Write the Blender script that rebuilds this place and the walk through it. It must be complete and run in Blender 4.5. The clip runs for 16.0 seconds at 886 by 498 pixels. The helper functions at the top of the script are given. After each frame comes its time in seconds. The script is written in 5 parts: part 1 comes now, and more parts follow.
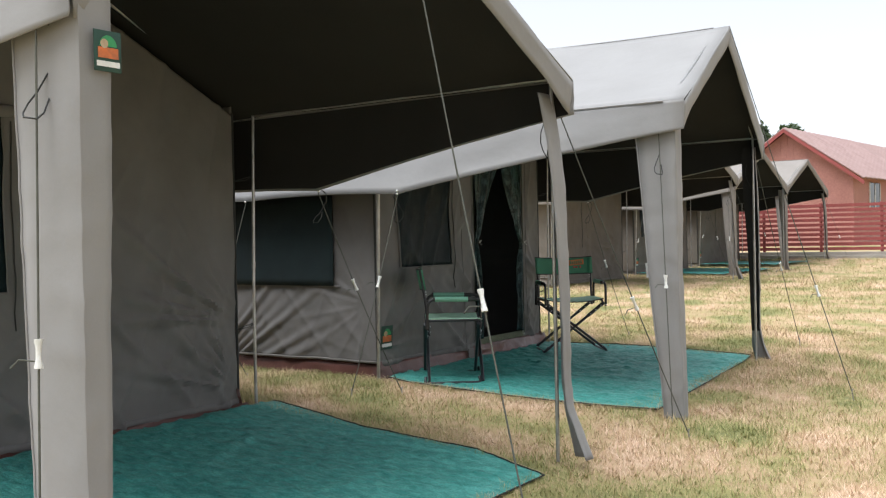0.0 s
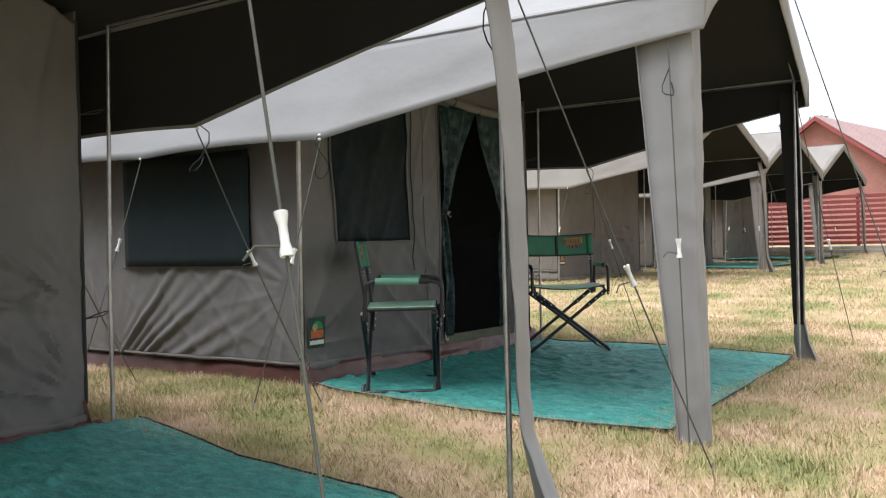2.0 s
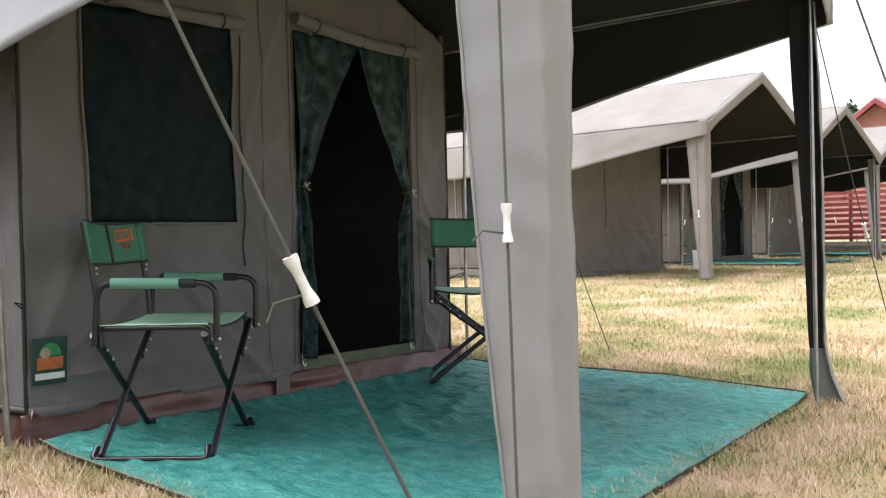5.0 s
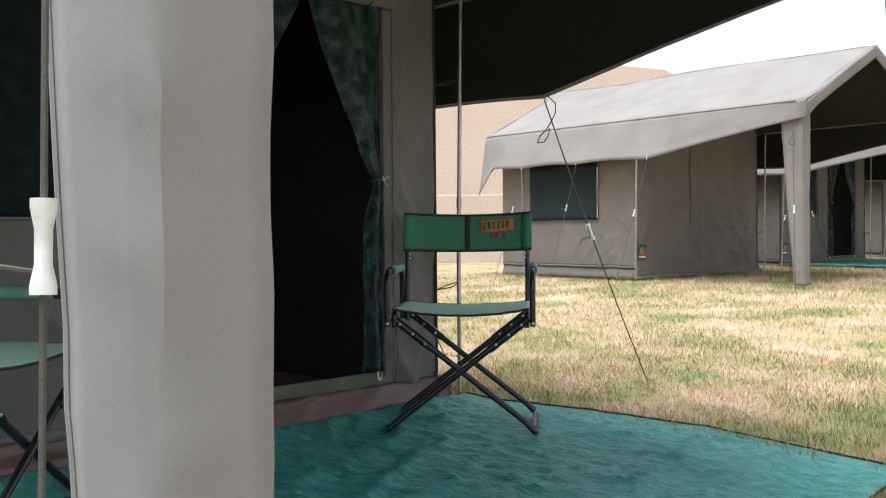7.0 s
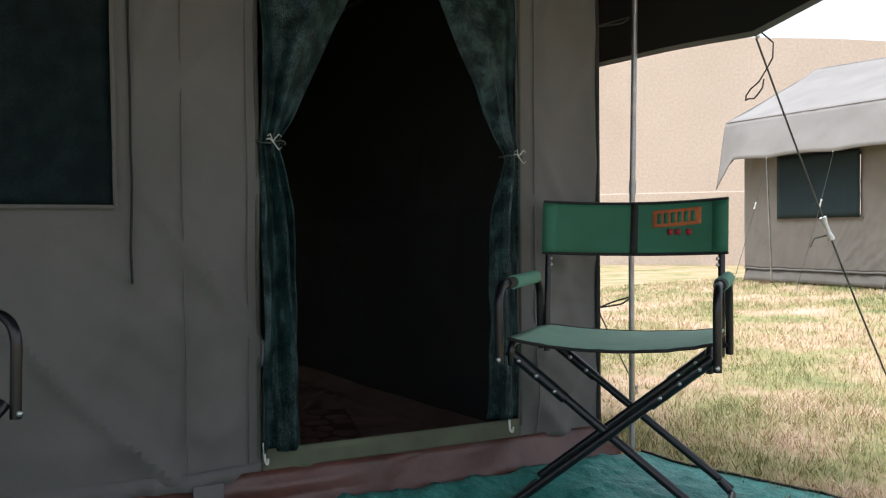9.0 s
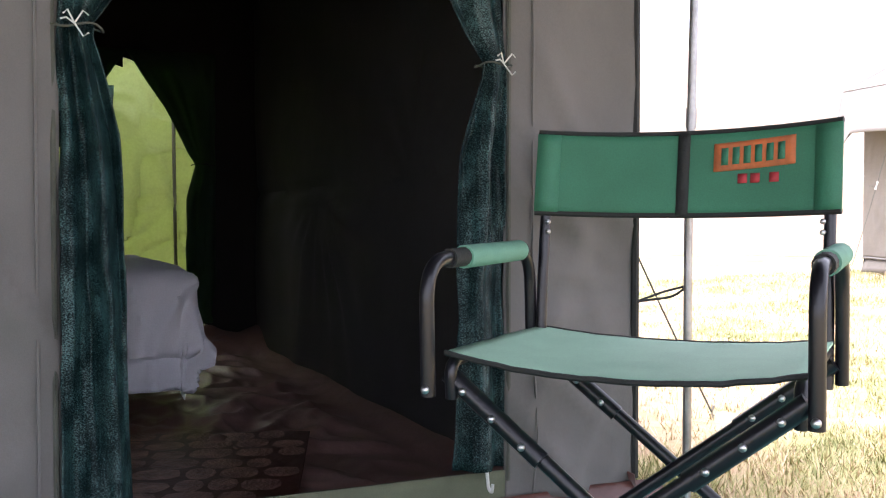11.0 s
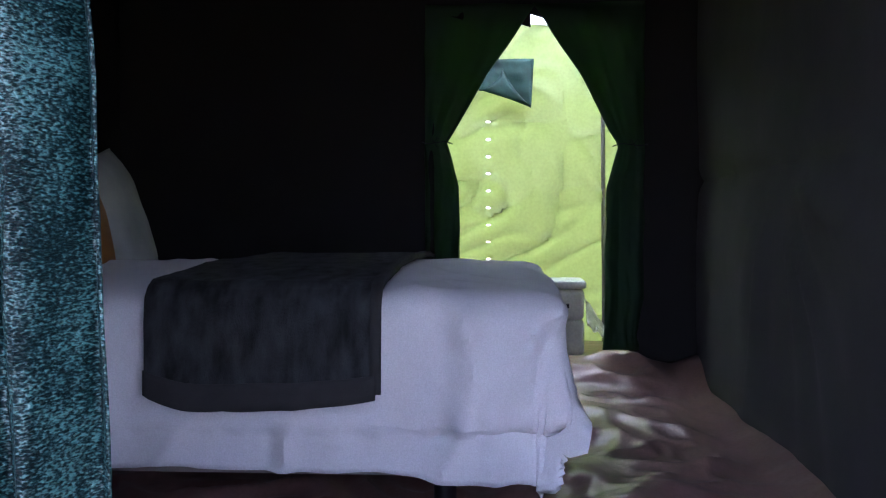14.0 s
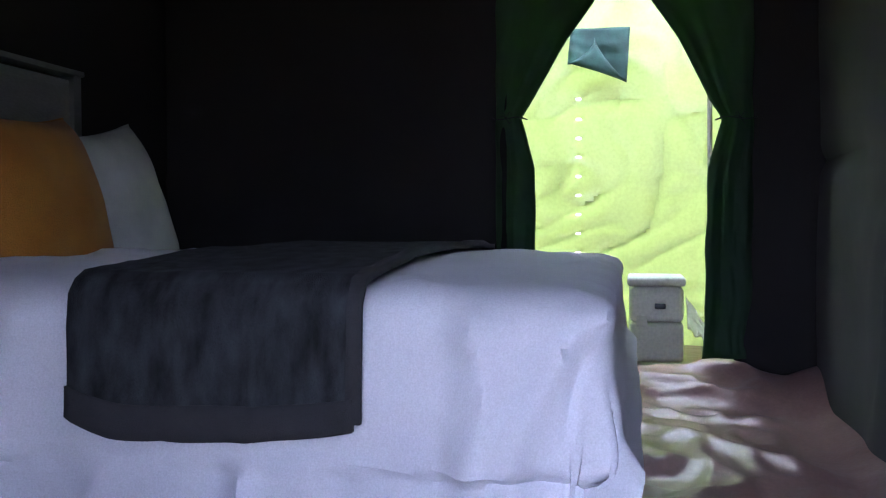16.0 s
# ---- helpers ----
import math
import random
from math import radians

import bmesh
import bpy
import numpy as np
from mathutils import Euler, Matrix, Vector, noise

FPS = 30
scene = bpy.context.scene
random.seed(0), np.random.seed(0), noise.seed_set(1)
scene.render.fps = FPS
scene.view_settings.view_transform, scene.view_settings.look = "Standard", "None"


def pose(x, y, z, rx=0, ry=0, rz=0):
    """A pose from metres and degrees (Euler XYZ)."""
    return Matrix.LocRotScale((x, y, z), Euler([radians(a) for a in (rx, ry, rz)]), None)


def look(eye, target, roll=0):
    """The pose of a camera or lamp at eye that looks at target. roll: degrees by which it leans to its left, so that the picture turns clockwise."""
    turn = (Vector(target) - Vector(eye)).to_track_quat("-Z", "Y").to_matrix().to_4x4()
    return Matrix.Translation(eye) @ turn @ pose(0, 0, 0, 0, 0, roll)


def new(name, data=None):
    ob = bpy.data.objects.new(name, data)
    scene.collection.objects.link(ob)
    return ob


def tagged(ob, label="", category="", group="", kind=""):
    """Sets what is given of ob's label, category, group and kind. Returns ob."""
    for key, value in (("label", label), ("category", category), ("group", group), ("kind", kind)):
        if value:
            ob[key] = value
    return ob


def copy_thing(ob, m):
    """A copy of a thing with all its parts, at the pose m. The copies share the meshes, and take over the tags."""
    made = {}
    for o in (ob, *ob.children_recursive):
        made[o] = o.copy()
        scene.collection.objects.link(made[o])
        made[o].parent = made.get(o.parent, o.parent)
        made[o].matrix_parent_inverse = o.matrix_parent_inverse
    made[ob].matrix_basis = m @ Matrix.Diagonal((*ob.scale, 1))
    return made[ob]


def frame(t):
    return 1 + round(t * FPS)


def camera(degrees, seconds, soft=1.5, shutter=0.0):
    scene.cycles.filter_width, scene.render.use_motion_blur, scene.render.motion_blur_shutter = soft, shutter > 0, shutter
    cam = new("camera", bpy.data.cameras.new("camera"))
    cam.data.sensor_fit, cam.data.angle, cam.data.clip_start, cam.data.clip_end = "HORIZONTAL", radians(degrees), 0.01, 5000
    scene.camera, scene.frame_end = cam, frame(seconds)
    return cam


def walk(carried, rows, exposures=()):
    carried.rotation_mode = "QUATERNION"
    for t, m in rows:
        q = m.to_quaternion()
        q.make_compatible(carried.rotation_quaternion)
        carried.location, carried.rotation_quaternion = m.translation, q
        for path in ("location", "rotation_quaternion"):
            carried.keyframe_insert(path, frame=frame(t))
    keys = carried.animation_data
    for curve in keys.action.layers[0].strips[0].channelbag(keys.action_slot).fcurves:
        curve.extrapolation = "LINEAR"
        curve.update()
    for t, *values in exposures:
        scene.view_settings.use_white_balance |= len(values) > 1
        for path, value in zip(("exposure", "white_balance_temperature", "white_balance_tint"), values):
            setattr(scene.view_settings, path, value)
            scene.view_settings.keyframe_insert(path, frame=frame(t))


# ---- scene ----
cam = camera(49.4, 16.0, soft=1.2)
PATH = [
    (0, (6.191, -9.709, 1.436), (5.064, -8.057, 1.411), -1.2),
    (0.5, (6.009, -9.105, 1.363), (4.879, -7.455, 1.337), -1.3),
    (1, (5.764, -8.519, 1.232), (4.639, -6.865, 1.212), -1.5),
    (1.5, (5.545, -8.005, 1.141), (4.418, -6.353, 1.128), -1.5),
    (2, (5.365, -7.42, 1.104), (4.198, -5.796, 1.088), -1.4),
    (2.5, (5.187, -6.928, 1.147), (3.964, -5.345, 1.121), -1.3),
    (3, (4.998, -6.367, 1.097), (3.755, -4.801, 1.075), -1.4),
    (3.5, (4.892, -5.852, 1.058), (3.646, -4.288, 1.035), -1.4),
    (4, (4.817, -5.355, 1.005), (3.569, -3.793, 0.987), -1.5),
    (4.5, (4.866, -4.871, 0.992), (3.602, -3.321, 0.971), -1.5),
    (5, (4.808, -4.367, 0.992), (3.548, -2.814, 0.97), -1.3),
    (7.5, (4.177, -2.218, 1.052), (2.668, -0.907, 1.014), -0.36),
    (8, (3.974, -1.864, 1.042), (2.370, -0.670, 1.008), -0.27),
    (8.5, (3.737, -1.526, 1.037), (2.051, -0.451, 1.002), -0.44),
    (9, (3.472, -1.179, 1.017), (1.735, -0.187, 0.984), -0.44),
    (9.2, (3.372, -1.043, 0.996), (1.613, -0.092, 0.964), -0.32),
    (11.3, (2.267, 0.027, 0.901), (0.405, 0.754, 0.838), 0.0),
    (11.5, (2.168, 0.083, 0.897), (0.279, 0.737, 0.834), -0.0),
    (12, (1.882, 0.232, 0.885), (-0.049, 0.751, 0.827), 0.2),
    (12.5, (1.616, 0.323, 0.906), (-0.348, 0.697, 0.842), 0.1),
    (13, (1.298, 0.416, 0.878), (-0.694, 0.579, 0.822), -0.3),
    (13.5, (1.016, 0.458, 0.874), (-0.983, 0.428, 0.821), -0.2),
    (14, (0.75, 0.476, 0.892), (-1.245, 0.343, 0.839), -0.1),
    (14.5, (0.524, 0.452, 0.863), (-1.464, 0.238, 0.815), 0.0),
    (15, (0.29, 0.492, 0.858), (-1.678, 0.14, 0.81), -0.1),
    (15.5, (0.15, 0.583, 0.855), (-1.811, 0.197, 0.799), -0.1),
    (16, (0.05, 0.668, 0.845), (-1.913, 0.289, 0.785), -0.1),
]
EXPOSURES = [(0, 1.4, 6150, 10), (2.0, 1.54, 6100, 11), (3.5, 1.76, 6200, 14), (5.0, 1.79, 6150, 14), (7.3, 1.6, 5950, 10), (9.2, 1.66, 5850, 10), (11.3, 3.15, 5900, 24), (12.2, 3.6, 5500, 27), (13.0, 3.8, 5000, 26), (14.0, 4.2, 5000, 29), (15.2, 4.3, 5000, 28), (16.0, 4.78, 4950, 29)]
walk(cam, [(t, look(eye, target, roll)) for t, eye, target, roll in PATH], EXPOSURES)

# ---- light: bright overcast sky ----
world = bpy.data.worlds.new("overcast_sky")
scene.world = world
world.use_nodes = True
wn, wl = world.node_tree.nodes, world.node_tree.links
sky = wn.new("ShaderNodeTexSky")
sky.sky_type, sky.sun_disc = "NISHITA", False
sky.sun_elevation, sky.sun_rotation = radians(74), radians(209)
sky.air_density, sky.dust_density, sky.ozone_density = 1.0, 1.0, 1.0
grey = wn.new("ShaderNodeHueSaturation")
grey.inputs["Saturation"].default_value = 0.12
wl.new(sky.outputs[0], grey.inputs["Color"])
wl.new(grey.outputs[0], wn["Background"].inputs["Color"])
wn["Background"].inputs["Strength"].default_value = 0.08
sun = new("sun", bpy.data.lights.new("sun", "SUN"))
sun.data.energy, sun.data.angle, sun.data.color = 2.4, radians(60), (1.0, 0.985, 0.97)
sun.matrix_world = look((-5, -9, 36), (0, 0, 0))

# ---- materials ----
def material(name, colour, rough=0.8, second=None, scale=6.0, fine=60.0, bump=0.15, bump_scale=None,
             metal=0.0, sheen=0.0, stretch=(1, 1, 1), translucent=None, clear=0.0, amount=0.5, relief=0.02):
    m = bpy.data.materials.new(name)
    m.use_nodes = True
    n, l = m.node_tree.nodes, m.node_tree.links
    b = n["Principled BSDF"]
    b.inputs["Roughness"].default_value, b.inputs["Metallic"].default_value = rough, metal
    b.inputs["Sheen Weight"].default_value = sheen
    tc, mp = n.new("ShaderNodeTexCoord"), n.new("ShaderNodeMapping")
    mp.inputs["Scale"].default_value = stretch
    l.new(tc.outputs["Object"], mp.inputs[0])
    big, small = n.new("ShaderNodeTexNoise"), n.new("ShaderNodeTexNoise")
    big.inputs["Scale"].default_value, big.inputs["Detail"].default_value = scale, 6
    small.inputs["Scale"].default_value, small.inputs["Detail"].default_value = fine, 3
    l.new(mp.outputs[0], big.inputs["Vector"]), l.new(mp.outputs[0], small.inputs["Vector"])
    ramp = n.new("ShaderNodeValToRGB")
    ramp.color_ramp.elements[0].position, ramp.color_ramp.elements[1].position = 0.5 - amount * 0.4, 0.5 + amount * 0.4
    second = second or tuple(c * 0.72 for c in colour)
    ramp.color_ramp.elements[0].color, ramp.color_ramp.elements[1].color = (*second, 1), (*colour, 1)
    l.new(big.outputs[0], ramp.inputs[0])
    mix = n.new("ShaderNodeMix")
    mix.data_type, mix.blend_type = "RGBA", "MULTIPLY"
    mix.inputs["Factor"].default_value = 0.35
    fr = n.new("ShaderNodeValToRGB")
    fr.color_ramp.elements[0].position, fr.color_ramp.elements[1].position = 0.3, 0.7
    fr.color_ramp.elements[0].color = (0.55, 0.55, 0.55, 1)
    l.new(small.outputs[0], fr.inputs[0])
    l.new(ramp.outputs[0], mix.inputs["A"]), l.new(fr.outputs[0], mix.inputs["B"])
    l.new(mix.outputs["Result"], b.inputs["Base Color"])
    if bump:
        bp = n.new("ShaderNodeBump")
        bp.inputs["Strength"].default_value, bp.inputs["Distance"].default_value = bump, relief
        src = small
        if bump_scale:
            src = n.new("ShaderNodeTexNoise")
            src.inputs["Scale"].default_value, src.inputs["Detail"].default_value = bump_scale, 8
            l.new(mp.outputs[0], src.inputs["Vector"])
        l.new(src.outputs[0], bp.inputs["Height"])
        l.new(bp.outputs[0], b.inputs["Normal"])
    out = n["Material Output"]
    if translucent:
        tr, ms = n.new("ShaderNodeBsdfTranslucent"), n.new("ShaderNodeMixShader")
        tint = n.new("ShaderNodeMix")
        tint.data_type, tint.blend_type = "RGBA", "MULTIPLY"
        tint.inputs["Factor"].default_value = 0.15
        tint.inputs["A"].default_value = tuple(c * 0.82 for c in translucent[1]) + (1,)
        l.new(fr.outputs[0], tint.inputs["B"])
        l.new(tint.outputs["Result"], tr.inputs["Color"])
        ms.inputs[0].default_value = translucent[0]
        l.new(b.outputs[0], ms.inputs[1]), l.new(tr.outputs[0], ms.inputs[2])
        l.new(ms.outputs[0], out.inputs["Surface"])
    if clear:
        tp, ms = n.new("ShaderNodeBsdfTransparent"), n.new("ShaderNodeMixShader")
        weave = n.new("ShaderNodeTexNoise")
        weave.inputs["Scale"].default_value, weave.inputs["Detail"].default_value = 70.0, 2
        wr = n.new("ShaderNodeMapRange")
        wr.inputs["From Min"].default_value, wr.inputs["From Max"].default_value = 0.35, 0.75
        wr.inputs["To Min"].default_value, wr.inputs["To Max"].default_value = clear * 0.4, clear * 1.6
        l.new(mp.outputs[0], weave.inputs["Vector"])
        l.new(weave.outputs[0], wr.inputs[0])
        if clear < 0.3:
            l.new(wr.outputs[0], ms.inputs[0])
        else:
            ms.inputs[0].default_value = clear
        l.new(b.outputs[0], ms.inputs[1]), l.new(tp.outputs[0], ms.inputs[2])
        l.new(ms.outputs[0], out.inputs["Surface"])
    return m


CANVAS = material("canvas", (0.165, 0.157, 0.149), 0.85, (0.13, 0.124, 0.117), 2.2, 420, 0.45, 5.0, sheen=0.1, relief=0.02)
FARCANVAS = material("faded_canvas", (0.185, 0.163, 0.138), 0.85, (0.15, 0.132, 0.11), 2.2, 420, 1.0, 3.6, relief=0.02)
FARFLY = material("faded_fly_canvas", (0.25, 0.228, 0.205), 0.8, (0.2, 0.18, 0.16), 1.6, 420, 0.5, 3.0)
FLY = material("fly_canvas", (0.262, 0.258, 0.252), 0.8, (0.228, 0.224, 0.218), 1.6, 420, 0.5, 3.0, sheen=0.1)
# canvas grey taken down so that the colour carries the indoor shade
GREYSHADE = material("grey_inner_shade", (0.064, 0.064, 0.065), 0.9, None, 2, 300, 0.3, 4)
HEM = material("hem_tape", (0.2, 0.187, 0.17), 0.85, None, 5, 300, 0.1)
# near-black for inner faces: the lack of light is put into the colour
INNERSHADE = material("dark_inner_shade", (0.013, 0.012, 0.011), 0.9, None, 3, 300, 0.1)
SIDEMESH = material("side_window_mesh", (0.006, 0.019, 0.021), 0.9, (0.004, 0.013, 0.015), 5, 500, 0.1, bump_scale=14, clear=0.03)
FLAP = material("dark_window_flap", (0.022, 0.075, 0.066), 0.7, (0.005, 0.022, 0.019), 8, 300, 0.2, 20)
CURTAIN = material("green_curtain", (0.022, 0.06, 0.034), 0.8, None, 4, 200, 0.2, translucent=(0.4, (0.13, 0.22, 0.075)))
SHADE = material("shade_net", (0.16, 0.54, 0.47), 0.45, (0.022, 0.24, 0.205), 11, 130, 0.8, 22, stretch=(1, 2.0, 1), clear=0.27, amount=0.6)
CORD = material("cord", (0.02, 0.022, 0.02), 0.7, None, 20, 200, 0.2)
ROPE = material("rope", (0.10, 0.105, 0.085), 0.85, None, 20, 300, 0.3)
STEEL = material("galvanised_steel", (0.5, 0.5, 0.5), 0.38, (0.33, 0.32, 0.31), 9, 60, 0.05, metal=0.85)
BLACK = material("black_tube", (0.012, 0.012, 0.016), 0.28, None, 8, 80, 0.03)
RIVET = material("rivet", (0.7, 0.7, 0.72), 0.3, None, 8, 80, 0.0, metal=0.9)
SEATCLOTH = material("pale_green_canvas", (0.5, 0.77, 0.57), 0.7, (0.42, 0.68, 0.5), 7, 300, 0.12)
PADCLOTH = material("sleeve_green_canvas", (0.17, 0.38, 0.28), 0.75, (0.13, 0.31, 0.22), 7, 300, 0.12)
BACKCLOTH = material("green_canvas", (0.045, 0.21, 0.12), 0.65, (0.035, 0.16, 0.09), 7, 300, 0.12)
ORANGE = material("orange_print", (0.62, 0.16, 0.04), 0.7, (0.4, 0.13, 0.05), 25, 90, 0)
RED = material("red_print", (0.45, 0.04, 0.05), 0.7, None, 25, 90, 0)
BEIGE = material("beige_print", (0.5, 0.38, 0.24), 0.7, None, 25, 90, 0)
WHITE = material("white_plastic", (0.78, 0.79, 0.76), 0.45, (0.66, 0.66, 0.62), 9, 60, 0.05)
OFFWHITE = material("grey_white_plastic", (0.74, 0.74, 0.68), 0.4, (0.66, 0.65, 0.6), 6, 60, 0.03)
PATCH = material("dark_green_patch", (0.015, 0.06, 0.04), 0.6, None, 10, 100, 0.1)
LEAFGREEN = material("green_print", (0.05, 0.33, 0.12), 0.7, None, 25, 90, 0)
SHEETING = material("brown_groundsheet", (0.14, 0.06, 0.047), 0.33, (0.075, 0.03, 0.023), 3.5, 60, 0.5, 7)
FLOORING = material("brown_floor_sheet", (0.4, 0.25, 0.22), 0.33, (0.27, 0.155, 0.135), 2.5, 60, 0.35, 9, relief=0.014)
MATSTONE = material("printed_mat", (0.6, 0.36, 0.3), 0.28, (0.15, 0.065, 0.052), 11, 70, 0.3)
SILL = material("olive_webbing", (0.13, 0.145, 0.09), 0.8, None, 7, 300, 0.2)
DUVETM = material("lilac_white_cotton", (0.78, 0.785, 0.84), 0.75, (0.74, 0.74, 0.8), 3, 240, 0.35, 5, sheen=0.15)
FLEECE = material("charcoal_fleece", (0.0035, 0.0042, 0.0049), 0.95, (0.05, 0.056, 0.061), 13, 350, 0.5, 220, stretch=(1, 1.6, 0.6), amount=0.45)
FLEECEHEM = material("grey_fleece_hem", (0.042, 0.042, 0.0441), 0.95, None, 9, 350, 0.3)
MUSTARD = material("mustard_velvet", (0.4, 0.165, 0.005), 0.8, (0.29, 0.11, 0.003), 5, 220, 0.25, sheen=0.05)
COTTON = material("white_cotton", (0.5, 0.51, 0.48), 0.8, None, 5, 300, 0.12)
BASEFAB = material("beige_bed_base", (0.34, 0.31, 0.28), 0.9, None, 5, 300, 0.2)
PAINTWOOD = material("grey_painted_wood", (0.2, 0.205, 0.205), 0.5, (0.155, 0.16, 0.16), 4, 40, 0.1, stretch=(1, 4, 4))
ANNEX = material("lime_canvas", (0.42, 0.48, 0.24), 0.8, (0.34, 0.4, 0.19), 2, 45, 0.05, translucent=(0.42, (0.6, 0.68, 0.32)))
PALEROOF = material("pale_canvas", (0.6, 0.6, 0.55), 0.8, None, 3, 110, 0.1, translucent=(0.75, (0.9, 0.92, 0.85)))
BRICK = material("red_brick", (0.5, 0.25, 0.21), 0.9, (0.42, 0.2, 0.17), 1.2, 12, 0.2)
ROOFTILE = material("red_roof_tile", (0.36, 0.245, 0.225), 0.8, (0.29, 0.19, 0.175), 1.5, 10, 0.2)
FENCEM = material("red_painted_timber", (0.33, 0.075, 0.068), 0.7, (0.25, 0.055, 0.05), 1.5, 30, 0.1)
PLASTER = material("tan_plaster", (0.68, 0.55, 0.45), 0.92, (0.6, 0.48, 0.385), 0.35, 14, 0.12)
CONCRETE = material("concrete", (0.42, 0.39, 0.35), 0.9, None, 1.5, 30, 0.2)
SHADOWGLASS = material("dark_glass", (0.02, 0.02, 0.022), 0.1, None, 3, 30, 0)
BARK = material("bark", (0.1, 0.075, 0.055), 0.95, None, 6, 50, 0.5)
LEAF = material("leaves", (0.045, 0.075, 0.03), 0.7, (0.03, 0.05, 0.02), 2, 20, 0, translucent=(0.25, (0.1, 0.16, 0.03)))


def woven_material(name, dark, thread, shine, sheen=0.9):
    """Knitted shade cloth: columns of short flat threads; glints painted pale, in broad patches."""
    m = bpy.data.materials.new(name)
    m.use_nodes = True
    n, l = m.node_tree.nodes, m.node_tree.links
    b = n["Principled BSDF"]
    tc, mp = n.new("ShaderNodeTexCoord"), n.new("ShaderNodeMapping")
    mp.inputs["Scale"].default_value = (200, 260, 560)
    l.new(tc.outputs["Object"], mp.inputs[0])
    dash = n.new("ShaderNodeTexNoise")
    dash.inputs["Scale"].default_value, dash.inputs["Detail"].default_value = 1.0, 1
    l.new(mp.outputs[0], dash.inputs["Vector"])
    cols = n.new("ShaderNodeTexWave")
    cols.wave_type, cols.bands_direction = "BANDS", "Y"
    cols.inputs["Scale"].default_value, cols.inputs["Distortion"].default_value = 38.0, 1.2
    cols.inputs["Detail Scale"].default_value = 2.0
    l.new(tc.outputs["Object"], cols.inputs["Vector"])
    patch_ = n.new("ShaderNodeTexNoise")
    patch_.inputs["Scale"].default_value, patch_.inputs["Detail"].default_value = 13.0, 5
    l.new(tc.outputs["Object"], patch_.inputs["Vector"])
    mul = n.new("ShaderNodeMath")
    mul.operation = "MULTIPLY_ADD"
    mul.inputs[1].default_value, mul.inputs[2].default_value = 0.03, -0.015
    l.new(cols.outputs["Fac"], mul.inputs[0])
    add = n.new("ShaderNodeMath")
    l.new(dash.outputs[0], add.inputs[0]), l.new(mul.outputs[0], add.inputs[1])
    add2 = n.new("ShaderNodeMath")
    add2.operation = "MULTIPLY_ADD"
    add2.inputs[1].default_value = 0.6
    l.new(patch_.outputs[0], add2.inputs[0]), l.new(add.outputs[0], add2.inputs[2])
    # the ramp's lightest tone is a painted glint on the threads
    r = n.new("ShaderNodeValToRGB")
    e = r.color_ramp.elements
    e[0].position, e[0].color = 0.64, (*dark, 1)
    e[1].position, e[1].color = 1.0, (*shine, 1)
    k = e.new(0.84)
    k.color = (*thread, 1)
    l.new(add2.outputs[0], r.inputs[0]), l.new(r.outputs[0], b.inputs["Base Color"])
    b.inputs["Roughness"].default_value = 0.36
    gloss = n.new("ShaderNodeMapRange")
    gloss.inputs["From Min"].default_value, gloss.inputs["From Max"].default_value = 0.74, 1.0
    gloss.inputs["To Min"].default_value, gloss.inputs["To Max"].default_value = 0.1, sheen
    l.new(add2.outputs[0], gloss.inputs[0]), l.new(gloss.outputs[0], b.inputs["Specular IOR Level"])
    bp = n.new("ShaderNodeBump")
    bp.inputs["Strength"].default_value, bp.inputs["Distance"].default_value = 0.6, 0.004
    l.new(add2.outputs[0], bp.inputs["Height"]), l.new(bp.outputs[0], b.inputs["Normal"])
    return m


NETTING = woven_material("shade_curtain", (0.002, 0.006, 0.007), (0.007, 0.023, 0.025), (0.045, 0.12, 0.12))
MESH = woven_material("window_mesh", (0.003, 0.008, 0.009), (0.005, 0.012, 0.0135), (0.008, 0.019, 0.021), 0.2)


